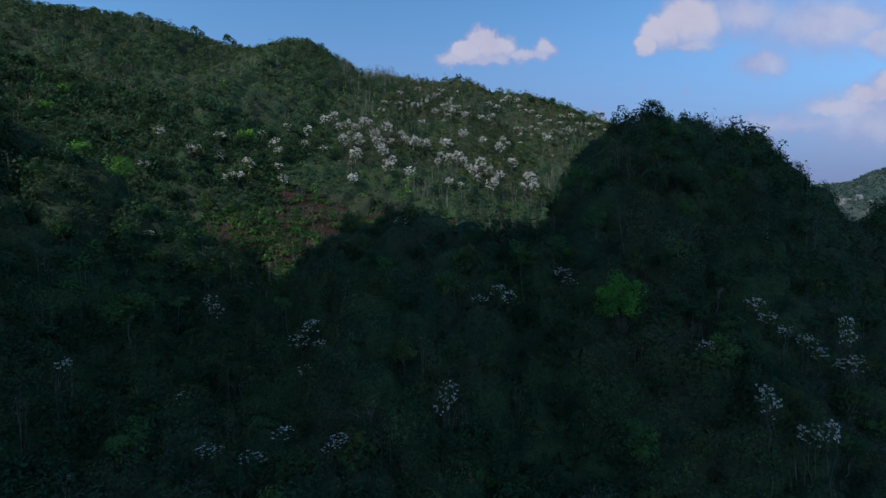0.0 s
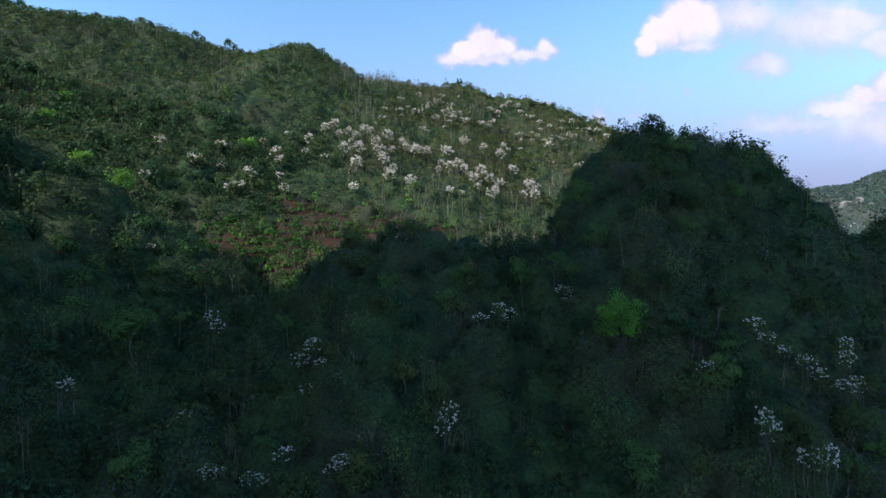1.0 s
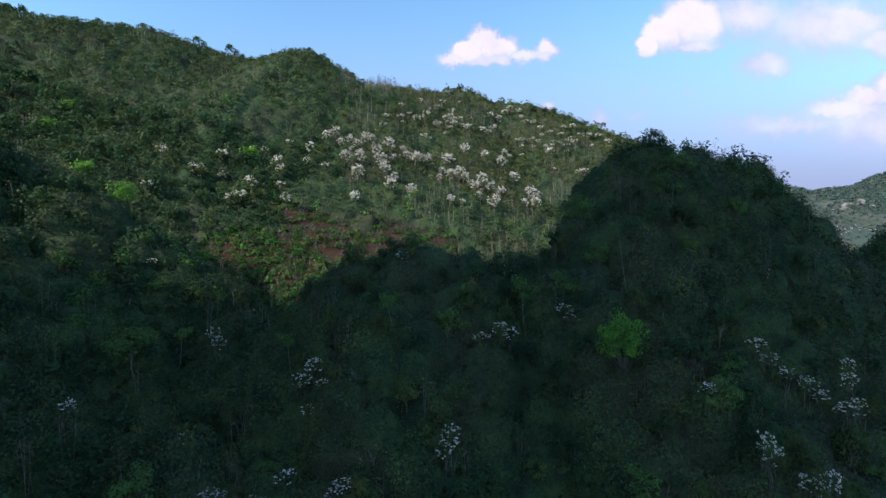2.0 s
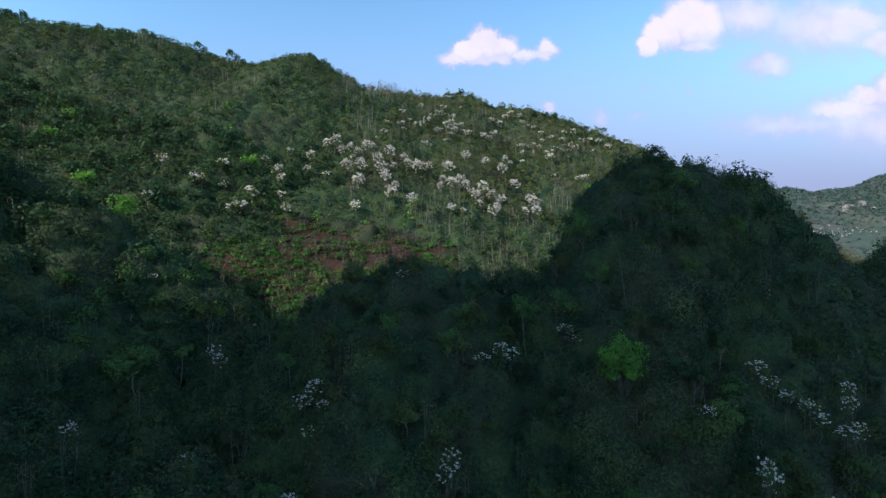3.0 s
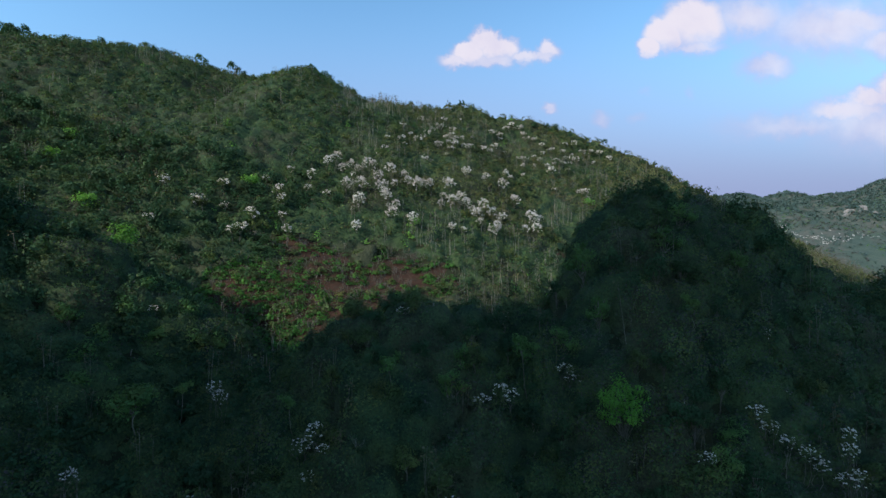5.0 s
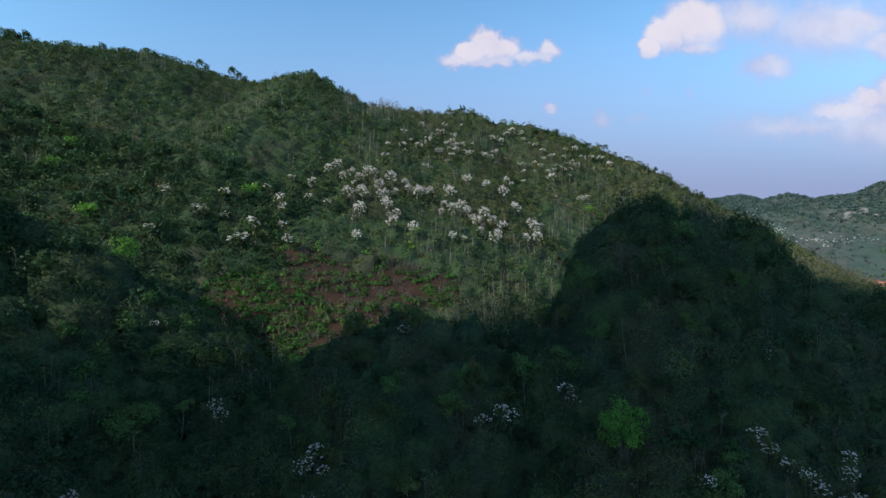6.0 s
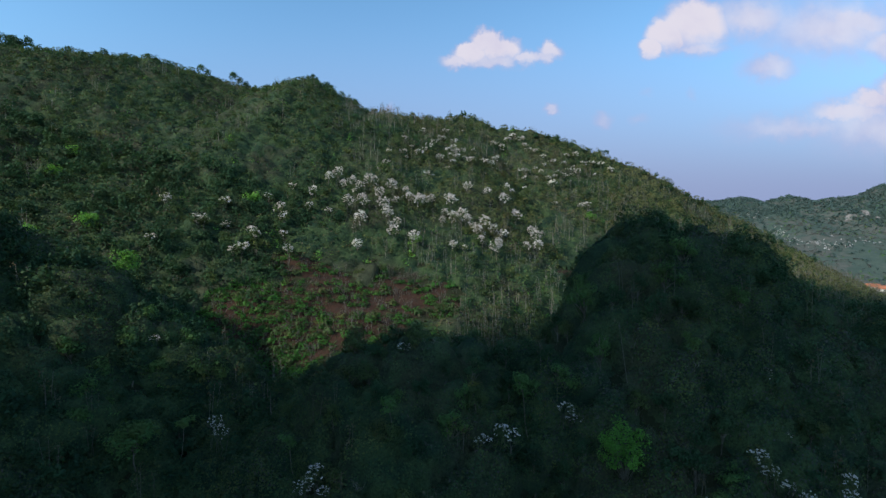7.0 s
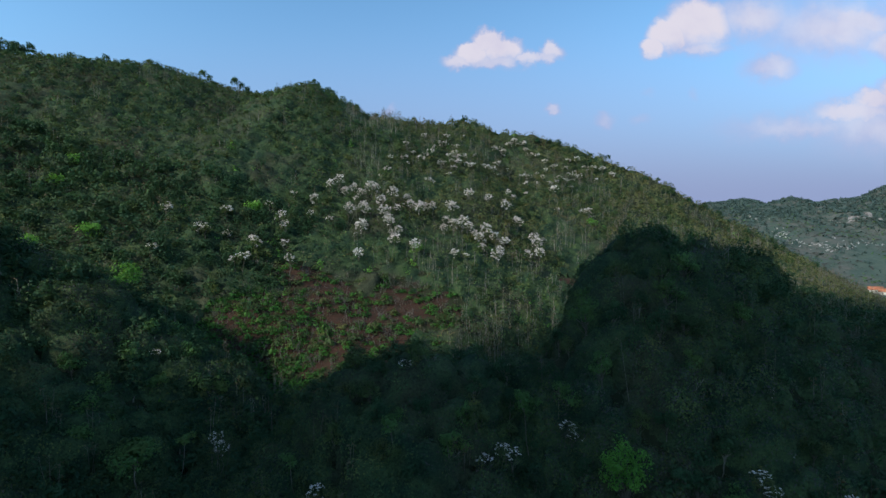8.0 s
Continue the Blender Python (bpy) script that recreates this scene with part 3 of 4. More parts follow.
brush("dark_undergrowth", 60000, HILL, lambda x, y: patch_of(52, 0.35)(x, y) * np.where((x > -5) & (y > 170), 0.35, 1.0), 0.40, 4.4, LEAF_DARK, "dark green thicket in patches on the hillside", "bushes")
brush("dry_undergrowth", 50000, HILL, lambda x, y: on_main_hill(x, y) * (1 - 0.8 * soil_share(x, y)) * np.clip(0.25 + 1.1 * value_noise(x / 24, y / 24, 53) + 0.4 * bell(x, -25, 45) * bell(y, 158, 20), 0, 1), 0.38, 4.4, LEAF_DRY, "dry olive-brown bushes in patches on the hillside", "bushes")
brush("pale_undergrowth", 50000, (-30, 150, 180, 305), lambda x, y: hill(x, y) * np.clip(0.45 + 1.1 * value_noise(x / 16, y / 16, 56), 0, 1), 0.36, 4.7, LEAF_OLIVE,
      "pale olive green bushes on the upper hillside", "bushes")
brush("dry_grass", 30000, (80, 270, 225, 312), lambda x, y: hill(x, y) * np.clip(0.6 + value_noise(x / 20, y / 20, 55), 0, 1), 0.38, 5.0, DRY_GRASS,
      "tall dry yellowish grass along the sloping ridge", "grass")
stuff("dry_scrub", POLES, spread_over(6200, *HILL, pole_patch), LEAF_DRY,
      "slender half-bare grey trees with dry olive leaves", "scrub", 0.75, 1.1, PALE_BARK)
stuff("fresh_bushes", BUSHES, spread_over(420, *HILL, hill), LEAF_FRESH,
      "bright fresh green bushes among the trees", "bushes", 0.5, 1.2)

# crop rows on the cleared soil
CROP = [shrub_form(1.3, 1.6, 100, 0.25) for k in range(6)]


def crop_share(x, y):
    lower = np.clip((-40 - x + 1.4 * (128 - y)) / 14 + 0.95 + 0.9 * bell(x, -37, 6) * bell(y, 152, 9), 0.10, 1)
    return lower * (value_noise(x / 6, y / 4, 21) > -0.6) * (soil_share(x, y) > 0.02)


crop_xy = spaced(spread_over(5200, -70, 24, 106, 158, crop_share), 1.4)
stuff("crop_plants", CROP, crop_xy, LEAF_CROP, "low bright green crop plants on red soil", "crops", 0.6, 1.45)
stuff("soil_bushes", CROP, spaced(spread_over(420, -72, 26, 118, 164, lambda x, y: 0.9 * (soil_share(x, y) > 0.1)), 2.6), LEAF_MID,
      "dark rounded bushes left standing on red soil", "bushes", 0.6, 1.6)
STUBBLE = [pole_form(1.6, 4, 8, 0.12) for k in range(4)]
stuff("dry_stubble", STUBBLE, spread_over(900, -74, 28, 112, 166, lambda x, y: 1.0 * (soil_share(x, y) > 0.1)), LEAF_DRY,
      "dry stalks and stumps on the cleared red soil", "stubble", 0.5, 1.3)


# ---------------------------------------------------------------- the shaded near ridge
def near_slope(x, y):
    """The slope that faces the valley, up to just behind its crest."""
    return ((y < near_crest(x) + 9 + 14 * bell(x, 42, 14)) | (x < -30)) & ((near_ridge(x, y) > main_hill(x, y) - 4) | (y < 108)) & (ground_near(x, y) > -48)


def part(name, me, parent, label=""):
    ob = new(name, me)
    ob.parent = parent
    return tagged(ob, label)


def tree_thing(name, form, mat, label, category, group="", blossom=None):
    root = new(name)
    root.empty_display_size = 0.5
    part("trunk", mesh_from("trunk", *form[0], BARK), root)
    part("crown", mesh_from("crown", *form[1], mat), root)
    if blossom is not None:
        part("blossoms", mesh_from("blossoms", *blossom, PETALS), root, "clusters of white flowers")
    return tagged(root, label, category, group)


def plant(thing, spots, low=0.8, high=1.2):
    """Sets the first tree on the first spot and copies of it on the others."""
    for k, (x, y) in enumerate(spots):
        s, turn = float(rng.uniform(low, high)), float(rng.uniform(0, 6.28))
        ob = thing if k == 0 else copy_thing(thing, Matrix())
        ob.matrix_basis = Matrix.LocRotScale((x, y, float(ground_height(x, y)) - 0.1), Euler((0, 0, turn)), (s, s, s * rng.uniform(0.9, 1.15)))


# plan of the white-flowering trees: # on the shaded slope with the height of the crown
BLOOM_NEAR = [(-40.8, 85.7, -9.2), (-39.6, 85.2, -10.6), (-19.4, 71.4, -11.2), (-21.2, 71.2, -13.2), (-18.0, 70.8, -13.6), (-19.7, 69.6, -17.6),
              (-36.9, 69.2, -20.6), (-35.8, 68.6, -22.4), (-28.4, 60.3, -24.8), (-29.6, 60.8, -26.0), (-23.8, 59.4, -24.8), (-22.4, 59.2, -26.2), (-20.6, 62.4, -23.0),
              (-14.1, 60.7, -24.2), (-13.0, 60.9, -23.2), (0.4, 64.1, -18.3), (-0.6, 63.4, -20.0), (7.6, 76.0, -6.5), (9.3, 76.4, -7.4),
              (4.9, 75.6, -7.8), (18.2, 79.0, -4.0), (19.4, 78.3, -5.6), (11.3, 92.5, 0.2), (-58.8, 97.6, 3.0), (-50.6, 66.0, -15.5), (-8.0, 84.5, 4.4)]
BLOOM_NEAR_EAST = [(49.5, 79.6, 1.3), (49.9, 75.5, -6.7), (43.4, 71.4, -8.1), (44.6, 70.4, -10.0), (46.5, 69.5, -11.7), (48.8, 68.8, -12.9),
                   (50.0, 68.4, -14.4), (54.7, 69.5, -10.8), (53.5, 67.8, -12.3), (52.7, 67.1, -15.8), (54.2, 67.0, -15.4), (38.2, 60.8, -16.8),
                   (38.4, 60.2, -18.6), (42.2, 59.0, -22.0), (43.6, 57.9, -21.2), (34.8, 68.0, -13.4)]
# across the sunlit hill and below its crest
BLOOM_WEST = [(-78.4, 151.2), (-76.2, 151.1), (-73.9, 160.3), (-70.5, 153.8), (-63.1, 154.2), (-60.7, 151.4), (-64.4, 145.2),
              (-62.0, 146.2), (-62.9, 167.9), (-57.2, 176.9), (-57.1, 163.6), (-54.6, 160.6), (-52.9, 155.8), (-49.3, 149.1),
              (-49.7, 175.8), (-49.3, 170.7), (-42.5, 169.8), (-87.1, 141.8), (-90.0, 154.6)]
BLOOM_BAND = [(-46.7, 187.9), (-44.4, 191.9), (-41.0, 186.5), (-38.1, 188.2), (-34.4, 185.5), (-31.6, 187.8), (-29.6, 188.7),
              (-26.9, 182.5), (-22.8, 186.6), (-21.0, 183.7), (-31.6, 175.9), (-36.4, 174.7), (-24.5, 175.7), (-22.7, 172.8),
              (-31.0, 167.4), (-30.6, 160.4), (-19.0, 171.9), (-19.9, 167.4), (-17.9, 190.6), (-16.1, 187.1), (-11.3, 189.9),
              (-8.2, 193.2), (-12.5, 185.3), (-1.6, 195.9), (-0.1, 192.4), (-2.6, 188.5), (0.6, 185.5), (-3.6, 183.0),
              (3.8, 187.7), (5.9, 185.8), (7.9, 184.1), (9.3, 181.7), (12.1, 184.0), (15.3, 185.3), (10.7, 177.8), (16.8, 178.7),
              (19.1, 184.6), (-12.7, 166.5), (0.6, 170.5), (15.3, 173.3)]
BLOOM_EAST = [(26.6, 211.1), (27.0, 206.5), (27.8, 231.0), (22.5, 213.6), (6.5, 205.3), (15.2, 213.1), (25.9, 232.6),
              (32.4, 200.0), (32.0, 190.4), (27.4, 181.6), (32.2, 185.4), (36.3, 202.4)]
BLOOM_CREST = [(-27.8, 207.8), (-28.5, 222.3), (-23.6, 242.3), (-15.1, 231.3), (-11.9, 245.5), (-9.3, 250.2), (-5.1, 258.8),
               (-15.9, 265.6), (-22.6, 227.0), (-2.1, 247.9), (0.7, 254.2), (3.0, 250.0), (5.1, 252.5), (6.3, 243.8),
               (2.1, 242.9), (-0.7, 242.8), (-4.8, 239.6), (11.0, 256.7), (15.1, 252.6), (9.0, 241.6), (-9.0, 212.2),
               (-1.9, 230.6), (0.8, 262.0), (5.6, 278.2), (-3.9, 271.5), (23.1, 279.2), (28.2, 282.6), (27.0, 286.6),
               (21.9, 264.8), (23.1, 261.7), (21.6, 250.6), (29.3, 269.5)]
BLOOM_CREST_EAST = [(35.8, 292.4), (32.2, 289.6), (40.6, 291.1), (44.9, 286.5), (47.8, 284.7), (41.8, 287.9), (50.6, 273.5),
                    (55.7, 275.5), (47.5, 265.0), (39.6, 262.5), (36.9, 264.4), (63.1, 281.0), (64.0, 277.8), (57.2, 268.2),
                    (54.6, 262.8), (59.6, 265.4), (66.3, 287.8), (71.8, 290.4), (75.9, 287.2), (81.7, 290.5), (69.7, 275.4),
                    (80.5, 280.6), (50.4, 249.7), (62.2, 263.4), (63.5, 245.5), (48.7, 234.4), (65.7, 238.5), (35.6, 244.9),
                    (86.7, 290.8), (90.9, 288.4)]


def bloom_form(height, spread, leaves, leaf, flowers, petal, stems=3, clusters=30, tight=0.17, deep=0.23):
    """An airy several-stemmed tree: sparse leaves, and white flowers in uneven tufts that pile up over the crown."""
    wood, green = tree_form(height, spread, 0.42, 9, leaves, leaf, stems, 0.06, 0.8)
    tips = wood[0][wood[0][:, 2] > height * 0.58]
    shift = np.array([*tips[:, :2].mean(0), 0.0])
    wood, green = (wood[0] - shift, wood[1]), (green[0] - shift, green[1])
    d = rng.normal(0, 1, (clusters, 3)) * (1, 1, 0.8) + (0, 0, 0.5)
    d /= np.linalg.norm(d, axis=1, keepdims=True)
    core = d * rng.uniform(0.55, 1.0, (clusters, 1)) * (0.72 * spread, 0.72 * spread, deep * height) + (0, 0, 0.74 * height)
    size = spread * tight * rng.uniform(0.55, 1.35, clusters)
    which = rng.integers(0, clusters, flowers)
    e = rng.normal(0, 1, (flowers, 3))
    e /= np.linalg.norm(e, axis=1, keepdims=True)
    p = core[which] + e * (size[which] * rng.uniform(0.4, 1.0, flowers))[:, None] * (1.15, 1.15, 0.7)
    return wood, green, leaf_quads(p, e + (0, 0, 0.8), petal, 0.75)


def bloom_trees(spots, kinds, label, group, **size):
    low, high = size.pop("low"), size.pop("high")
    for k in range(kinds):
        wood, green, white = bloom_form(**size)
        plant(tree_thing("flowering_tree", (wood, green), LEAF_MID, label, "tree", group, white), spots[k::kinds], low, high)


for spots, wide in ((BLOOM_NEAR, 2.0), (BLOOM_NEAR_EAST, 1.8)):
    for k in range(5):
        wood, green, white = bloom_form(10.0, wide, 300, 0.14, 300, 0.09, clusters=30, tight=0.1, deep=0.13)
        tree = tree_thing("flowering_tree", (wood, green), LEAF_MID, "slender tree with white blossoms on the shaded slope", "tree",
                          "flowering trees on the near slope", white)
        for j, (x, y, z) in enumerate(spots[k::5]):
            ob, foot = (tree if j == 0 else copy_thing(tree, Matrix())), float(ground_height(x, y)) - 0.1
            wide_by = float(rng.uniform(0.8, 1.15))
            ob.matrix_basis = Matrix.LocRotScale((x, y, foot), Euler((0, 0, float(rng.uniform(0, 6.28)))), (wide_by, wide_by, min(max((z - foot) / 7.4, 0.55), 1.5)))
bloom_trees(BLOOM_WEST, 5, "half-flowering tree among dark trees on the hillside", "flowering trees on the hill",
            height=7.6, spread=2.5, leaves=200, leaf=0.26, flowers=330, petal=0.14, low=0.75, high=1.2, clusters=20, tight=0.2)
companions = [(x + float(rng.normal(0, 2.2)), y + float(rng.normal(0, 2.2))) for x, y in BLOOM_BAND[::2]]
bloom_trees(companions, 3, "small half-open white-flowering tree beside larger ones", "flowering trees on the hill",
            height=5.2, spread=1.9, leaves=110, leaf=0.24, flowers=200, petal=0.14, low=0.7, high=1.1, clusters=24, tight=0.15)
bloom_trees(BLOOM_BAND + BLOOM_EAST, 8, "tree covered in white blossoms on the sunlit hillside", "flowering trees on the hill",
            height=7.8, spread=3.0, leaves=110, leaf=0.26, flowers=560, petal=0.145, low=0.7, high=1.2, clusters=54, tight=0.14, deep=0.28)
upper = [(x + float(rng.normal(0, 3.5)), y - float(rng.uniform(0, 7))) for x, y in (BLOOM_CREST + BLOOM_CREST_EAST)[::2]]
bloom_trees(BLOOM_CREST + BLOOM_CREST_EAST + upper, 6, "small pale-flowering tree near the top of the hill", "flowering trees on the hill",
            height=6.2, spread=2.8, leaves=120, leaf=0.28, flowers=330, petal=0.17, low=0.6, high=1.15, clusters=20, tight=0.2)

# the one fresh green tree in the shade
FRESH = (24.9, 72.4)
wood, green = tree_form(11.2, 4.4, 0.0, 64, 4200, 0.15, 1, 0.12, 0.85, 0.6, puff=(0.16, 0.32))
shift = np.array([*green[0][:, :2].mean(0), 0.0])
plant(tree_thing("fresh_green_tree", ((wood[0] - shift, wood[1]), (green[0] - shift, green[1])), LEAF_FRESH,
                 "bright fresh green tree alone among dark ones", "tree"), [FRESH], 1.0, 1.0)

# bright bushes that stand out on the big hill, and one broad paler tree in the shade
for k in range(2):
    plant(tree_thing("fresh_green_bush", tree_form(6.0, 2.8, 0.0, 12, 520, 0.3, 1, 0.1, limbs=False), LEAF_FRESH,
                     "bright fresh green bush among darker trees", "bush", "fresh green bushes"),
          [(-119.3, 138.6), (-129.5, 167.3), (-128.3, 158.6), (-115.3, 128.0), (-67.8, 165.9), (-11.9, 168.9), (63.1, 228.5), (-106.6, 143.2)][k::2], 0.8, 1.2)
plant(tree_thing("fresh_green_tree", tree_form(10.5, 2.9, 0.35, 16, 900, 0.24, 1, 0.13), LEAF_FRESH,
                 "small bright green tree above darker trees", "tree"), [(-72.3, 108.5)], 1.0, 1.0)
plant(tree_thing("spreading_tree", tree_form(12.5, 4.6, 0.35, 18, 1700, 0.26, 1, 0.16), LEAF_LIME, "broad spreading tree with pale green leaves",
                 "tree"), [(-50.5, 79.4)], 1.0, 1.0)

# paler trees in the dip beside the crops
DIP = [(-67.5, 87.6), (-62.3, 83.4), (-58.8, 83.8), (-62.7, 93.8), (-62.1, 99.9), (-59.4, 107.3), (-54.6, 102.9), (-50.8, 98.9),
       (-56.3, 94.0), (-62.4, 86.8), (-52.1, 107.5), (-46.7, 101.1), (-60.7, 80.0)]
DIP = [p for p in DIP if min(math.dist(p, q) for q in ((a, b) for a, b, c in BLOOM_NEAR)) > 4]
for k in range(2):
    plant(tree_thing("broadleaf_tree", tree_form(6.0, 2.8, 0.1, 12, 620, 0.26, 1, 0.11), LEAF_LIME, "pale green tree in the dip beside the crops",
                     "tree", "trees on the near slope"), DIP[k::2], 0.75, 1.15)

# other trees of the slope, standing clear of those
taken = np.array([p[:2] for p in BLOOM_NEAR + BLOOM_NEAR_EAST] + [FRESH, (24.6, 69.3), (24.0, 66.0), (-72.5, 109.0), (-70.5, 106.0), (-68.7, 103.4), (-50.5, 79.4), (-49.0, 77.0), (-47.5, 74.7)])
trees_xy = spaced(spread_over(9000, -115, 125, 42, 120, near_slope), 3.3)
trees_xy = trees_xy[[np.hypot(*(taken - p).T).min() > 2.4 for p in trees_xy]]
order = np.argsort(np.hypot(trees_xy[:, 0] - 10, trees_xy[:, 1] - 62))
single, rest = trees_xy[order[:260]], trees_xy[order[260:]]
KINDS = 10
NEAR_LOOKS = [(LEAF_DARK, "dark evergreen tree with a dense crown in shade"), (LEAF_MID, "mid-green broadleaf tree on a shaded slope"),
              (LEAF_DARK, "dark green tree with a lumpy rounded crown")]
PALE = (LEAF_LIME, "paler green tree standing among darker ones")
for k in range(KINDS):
    mat, text = PALE if k == 9 else NEAR_LOOKS[k % 3]
    form = tree_form(rng.uniform(4.5, 8.5), rng.uniform(2.0, 3.4), rng.uniform(0.0, 0.25), 14, 1080, 0.16, 1, 0.11, puff=(0.28, 0.5), wild=0.25)
    plant(tree_thing("broadleaf_tree", form, mat, text, "tree", "trees on the near slope"), single[k::KINDS], 0.7, 1.15)
BACK_TREES = [tree_form(rng.uniform(5.0, 8.0), 2.9, 0.0, 12, 330, 0.25, 1, 0.14, limbs=False, puff=(0.3, 0.5), wild=0.25) for k in range(8)]
stuff("ridge_woods", BACK_TREES, rest, LEAF_DARK, "dense dark green trees along the near ridge", "woods", 0.7, 1.15)
SLOPE = (-115, 125, 42, 122)
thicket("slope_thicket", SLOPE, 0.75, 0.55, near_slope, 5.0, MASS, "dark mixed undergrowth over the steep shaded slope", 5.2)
brush("near_undergrowth", 105000, SLOPE, lambda x, y: near_slope(x, y) * np.clip(0.55 + value_noise(x / 12, y / 12, 61), 0.1, 1), 0.19, 6.2,
      LEAF_MID, "green bushes under the trees of the steep slope", "bushes", 5.2)
brush("near_thicket", 85000, SLOPE, near_slope, 0.19, 6.2,
      LEAF_DARK, "dark green thicket covering the steep shaded slope", "bushes", 5.2)
brush("near_twigs", 60000, SLOPE, lambda x, y: near_slope(x, y) * np.clip(0.1 + 1.1 * value_noise(x / 15, y / 11, 63) + 0.35 * (x > 15), 0.0, 1), 0.16, 6.2,
      TWIGS, "grey-brown leafless thicket in patches on the slope", "bushes", 5.2)
stuff("near_saplings", POLES, spread_over(200, -100, 110, 50, 115, lambda x, y: near_slope(x, y) & (y < near_crest(x) - 5) & ((x > -30) | (y < 82))), LEAF_DRY,
      "thin grey half-bare saplings on the shaded slope", "saplings", 0.75, 1.15)

# tall dark trees that stand out on the skyline
SKYLINE = [(-217, 240), (-211, 242), (-224, 236), (-196, 249), (-182, 255), (-140, 273), (-125, 280), (-119, 283), (-104, 290), (-84, 296)]
plant(tree_thing("skyline_tree", tree_form(8.0, 3.0, 0.1, 10, 320, 0.36, 1, 0.2, limbs=False), LEAF_DARK,
                 "tall dark tree standing on the hill's crest", "tree", "trees on the crest"), SKYLINE, 0.85, 1.35)
plant(tree_thing("skyline_tree", tree_form(9.5, 3.4, 0.15, 12, 420, 0.34, 1, 0.2, limbs=False), LEAF_DARK,
                 "tall dark tree in a group on the hill's crest", "tree", "trees on the crest"), [(-222, 238), (-218.5, 239.5), (-215, 241), (-226, 236)], 0.95, 1.2)
for k in range(4):
    line = rng.uniform(-225, 235, 22)
    plant(tree_thing("skyline_tree", tree_form(6.2, 1.7 + 0.35 * k, 0.0, 12, 300, 0.28, 1, 0.14, limbs=False, puff=(0.3, 0.5)), LEAF_DARK,
                     "dark bushy tree standing on the hill's crest", "tree", "trees on the crest"),
          [(float(x), float(crest_line(x) + rng.uniform(-5, 0))) for x in line], 0.6, 1.05)
stuff("flank_woods", FAR_TREES, spread_over(300, 95, 260, 165, 225, hill), LEAF_DARK, "dark trees on the lower flank of the hill", "woods", 0.8, 1.3)


def bare_form(height, spread, twigs=16):
    """A leafless tree: trunk, forked limbs, thin twigs."""
    wood = [limb((0, 0, -0.6), (0.2, 0.1, height * 0.5), 0.085, 0.06, 5, 0.2)]
    for k in range(6):
        q, a = rng.uniform(0, 6.28), np.array([0.2, 0.1, height * rng.uniform(0.3, 0.5)])
        tip = a + np.array([spread * math.cos(q), spread * math.sin(q), height * rng.uniform(0.3, 0.5)])
        wood.append(limb(a, tip, 0.045, 0.015, 4, 0.25))
        for j in range(twigs // 4):
            c = a + (tip - a) * rng.uniform(0.4, 0.95)
            wood.append(tube([c, c + rng.normal(0, 0.25 * spread, 3) + (0, 0, 0.35 * spread)], [0.025, 0.010], 3))
    return join(wood)


def bare_tree(spots, height, spread, label, low=0.85, high=1.15):
    root = new("bare_tree")
    part("trunk", mesh_from("trunk", *bare_form(height, spread), PALE_BARK), root)
    plant(tagged(root, label, "tree", "leafless trees"), spots, low, high)


bare_tree([(51.0, 98.0), (-206.0, 243.0)], 7.5, 2.6, "leafless twiggy tree on the top of a ridge")
bare_tree([(-1.5, 68.0), (14.0, 59.0), (-9.5, 64.5)], 5.5, 2.2, "pale leafless tree leaning out of the thicket")
bare_tree([(25.0, 84.5), (-13.0, 70.0), (33.5, 72.0), (-3.5, 84.0), (37.5, 79.0)], 8.0, 1.3, "slender pale leafless tree on the shaded slope")

# slender trees with a small high crown
plant(tree_thing("slender_tree", tree_form(11.5, 1.6, 0.6, 7, 280, 0.22, 1, 0.09), LEAF_LIME, "slender tree with a small high crown",
                 "tree", "trees on the near slope"), [(-8.3, 73.6), (-24.0, 76.0), (12.0, 79.0), (-46.0, 84.0)], 0.9, 1.05)

# ---------------------------------------------------------------- the far range and the valley
FAR_CLUMPS = [shrub_form(3.6, 3.8, 13, 1.5) for k in range(6)]
LOW_CLUMPS = [shrub_form(2.0, 3.2, 10, 1.3) for k in range(5)]


def far_side(x, y):
    """The slope that faces the valley."""
    return (x > 0.5 * y) * (y < 1090)


def far_woods(x, y):
    high = np.clip((ground_height(x, y) - 48 + 28 * value_noise(x / 60, y / 60, 34)) / 30, 0.10, 1)
    return far_side(x, y) * high * np.clip(1.0 + 0.5 * value_noise(x / 70, y / 70, 31), 0.3, 1)


def far_scrub(x, y):
    return far_side(x, y) * np.clip(0.45 + 1.1 * value_noise(x / 55, y / 40, 33), 0, 1) * (ground_height(x, y) < 85)


FAR = (300, 1010, 560, 1095)
stuff("distant_woods", FAR_CLUMPS, spread_over(17000, *FAR, far_woods), LEAF_HAZED,
      "woods over the distant range, coloured bluish for haze", "woods", 0.6, 1.35)
stuff("distant_scrub", LOW_CLUMPS, spread_over(9000, *FAR, far_scrub), SCRUB_HAZED,
      "grey-brown leafless scrub on the distant slopes, paled for haze", "scrub", 0.5, 1.1)
stuff("distant_bushes", LOW_CLUMPS, spread_over(7000, *FAR, lambda x, y: far_side(x, y) * np.clip(0.4 + 1.2 * value_noise(x / 45, y / 35, 35), 0, 1)), LEAF_LIME,
      "green bushes in patches on the distant slopes", "bushes", 0.4, 0.9)
FAR_BLOOM = [shrub_form(3.0, 2.6, 12, 0.8) for k in range(3)]
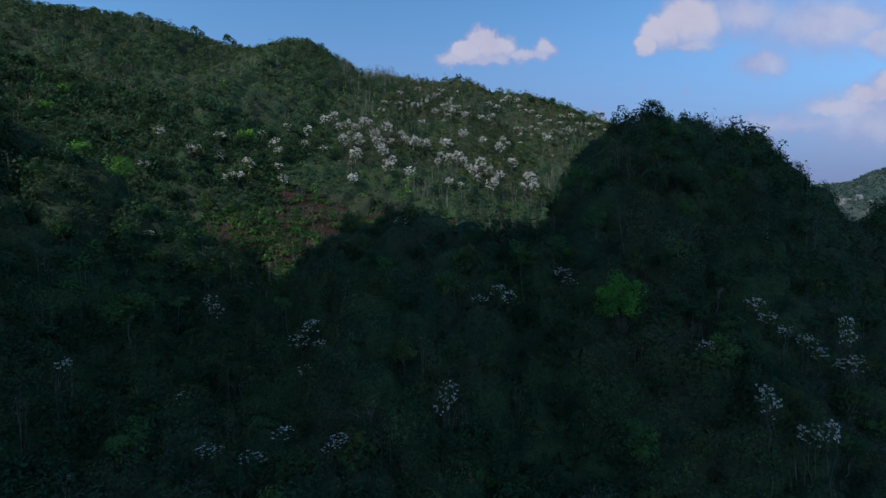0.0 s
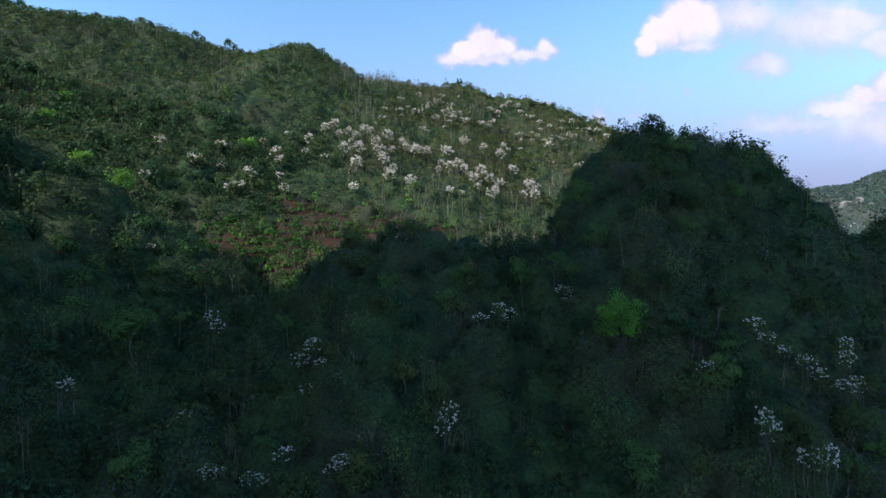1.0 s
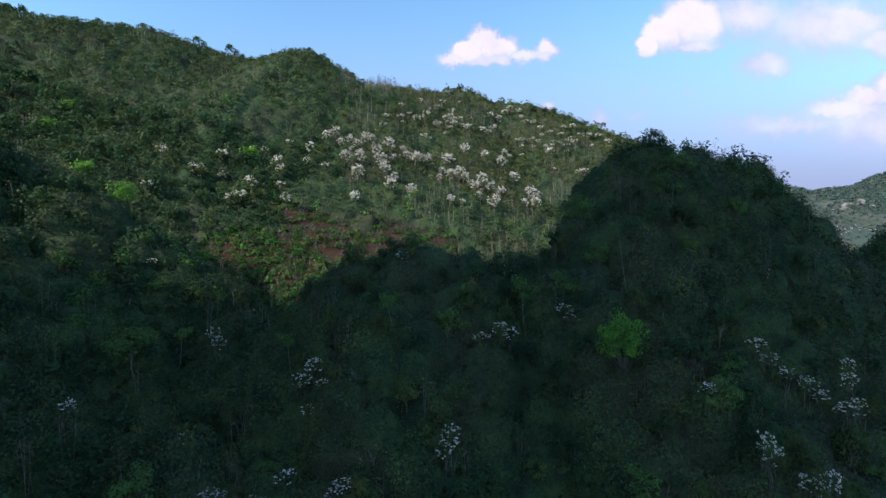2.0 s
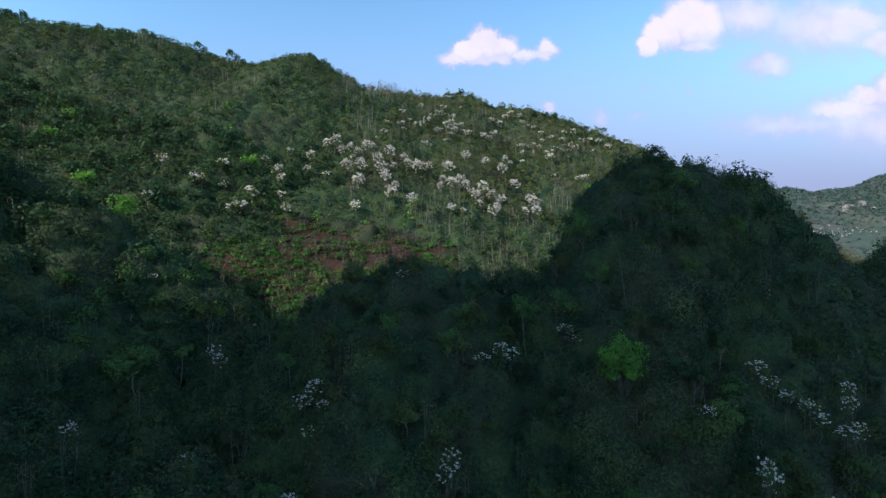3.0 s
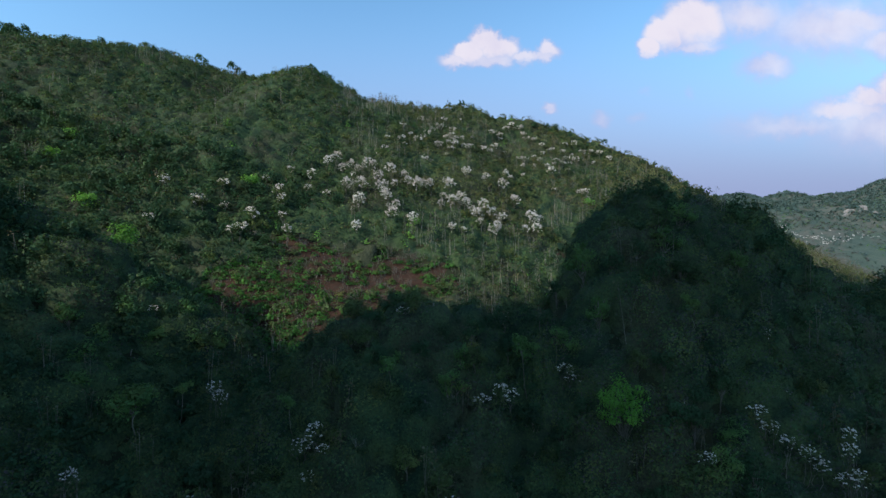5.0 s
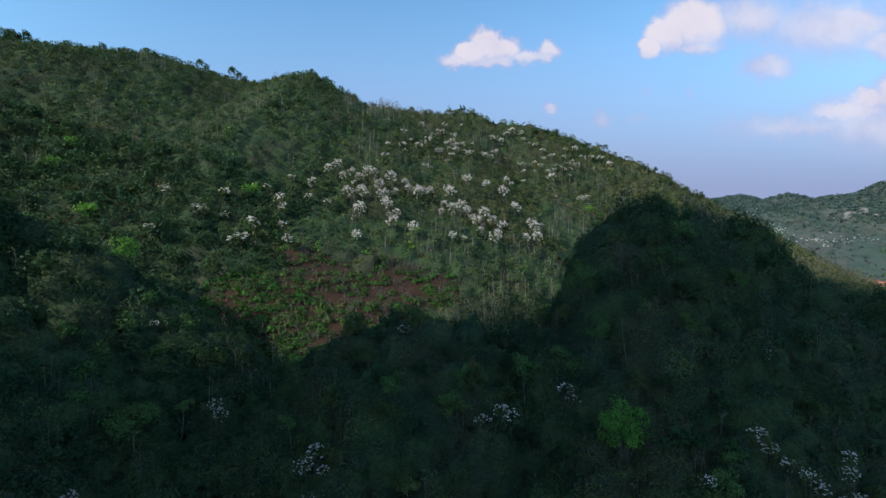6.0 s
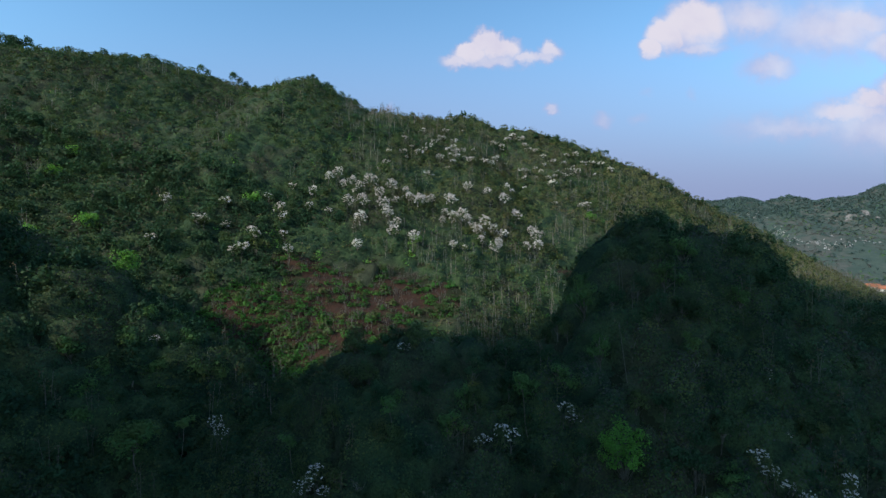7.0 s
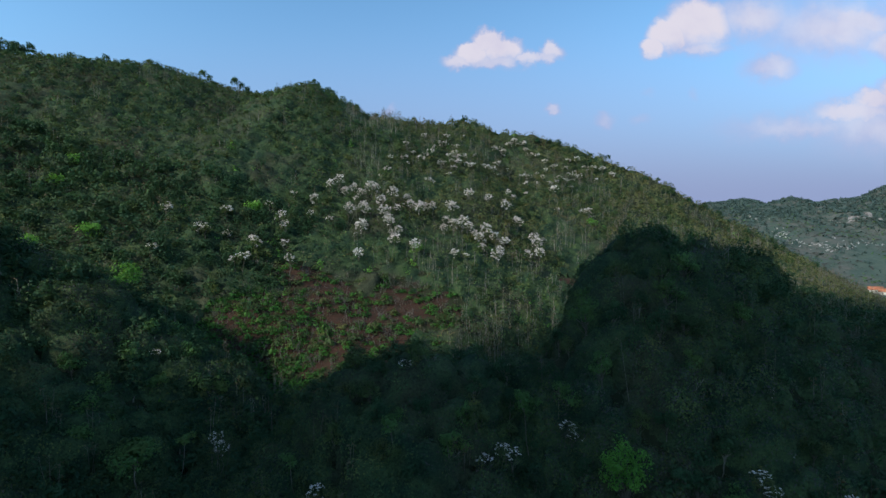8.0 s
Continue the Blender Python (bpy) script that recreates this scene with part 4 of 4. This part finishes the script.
bloom_far = np.concatenate([rng.normal(0, 1, (n, 2)) * (a, 9) + (x, y) for x, y, a, n in
                            ((572, 952, 9, 16), (562, 856, 12, 26), (548, 814, 8, 12), (565, 796, 12, 22), (592, 776, 14, 18), (640, 790, 16, 14), (686, 905, 5, 7))])
stuff("distant_blossom", FAR_BLOOM, bloom_far, PETALS, "white flowering trees dotted over the distant slope", "trees", 0.4, 0.95)


def outcrop_form(width, depth, height, steps=14):
    """A craggy face of stepped, fissured limestone."""
    i, j = np.meshgrid(np.linspace(-1, 1, steps * 2), np.linspace(0, 1, steps))
    ledge = np.floor(j * 5 + value_noise(i * 4, j * 3, 71)) / 5
    rim = np.sqrt(np.clip(1 - np.abs(i) ** 2.5, 0, 1))
    x = i * width / 2 + 0.05 * width * value_noise(i * 6, j * 6, 72)
    y = (0.7 * ledge + 0.3 * j) * depth + 0.12 * depth * value_noise(i * 9, j * 2, 73)
    z = (j * 1.3 - 0.3) * height * rim
    k = np.arange(i.size).reshape(i.shape)
    quads = np.stack([k[:-1, :-1], k[:-1, 1:], k[1:, 1:], k[1:, :-1]], -1).reshape(-1, 4)
    return np.stack([x, y, z], -1).reshape(-1, 3), quads


for x, y, wide in ((706.0, 884.0, 22.0), (740.0, 900.0, 17.0), (724.0, 878.0, 13.0), (752.0, 888.0, 11.0)):
    rock = new("rock_face", mesh_from("rock_face", *outcrop_form(wide, wide * 0.5, wide * 0.55), ROCK))
    rock.location = (x, y, float(ground_height(x, y)))
    rock.rotation_euler = (0, 0, -0.6)
    tagged(rock, "bare pale limestone crag on a distant slope", "rock", "crags")


def box(x0, x1, y0, y1, z0, z1):
    v_ = np.array([(x, y, z) for z in (z0, z1) for x, y in ((x0, y0), (x1, y0), (x1, y1), (x0, y1))], float)
    return v_, np.array([(0, 3, 2, 1), (4, 5, 6, 7), (0, 1, 5, 4), (1, 2, 6, 5), (2, 3, 7, 6), (3, 0, 4, 7)])


def house(x, y, length, turn):
    root = new("house")
    root.matrix_basis = Matrix.LocRotScale((x, y, float(ground_height(x, y)) - 0.6), Euler((0, 0, turn)), None)
    part("wall", mesh_from("wall", *box(-length / 2, length / 2, -3.5, 3.5, 0, 4.2), PLASTER), root, "whitish plastered wall")
    half, eave, top = length / 2 + 0.7, 4.6, 3.0
    v_ = [(sx * half, sy * eave, 4.0 - 0.35) for sx in (-1, 1) for sy in (-1, 1)] + [(-half, 0, 4.0 + top), (half, 0, 4.0 + top)]
    v_ += [(p[0], p[1], p[2] - 0.25) for p in v_]
    q_ = [(0, 2, 5, 4), (1, 4, 5, 3), (6, 10, 11, 8), (7, 9, 11, 10), (0, 6, 8, 2), (1, 3, 9, 7), (0, 4, 10, 6), (4, 1, 7, 10), (2, 8, 11, 5), (5, 11, 9, 3)]
    part("roof", mesh_from("roof", np.array(v_, float), np.array(q_), ROOF), root, "orange-red tiled gable roof")
    for k in range(3):
        c = (k - 1) * length * 0.3
        part("window", mesh_from("window", *box(c - 0.6, c + 0.6, -3.56, -3.45, 1.2, 2.8), BARK), root)
    return tagged(root, "whitish house with an orange-red tiled roof", "house", "houses in the valley")


house(462.0, 551.0, 12.0, -0.55)
house(459.0, 532.0, 14.0, -0.7)
house(477.0, 556.0, 9.0, -0.6)
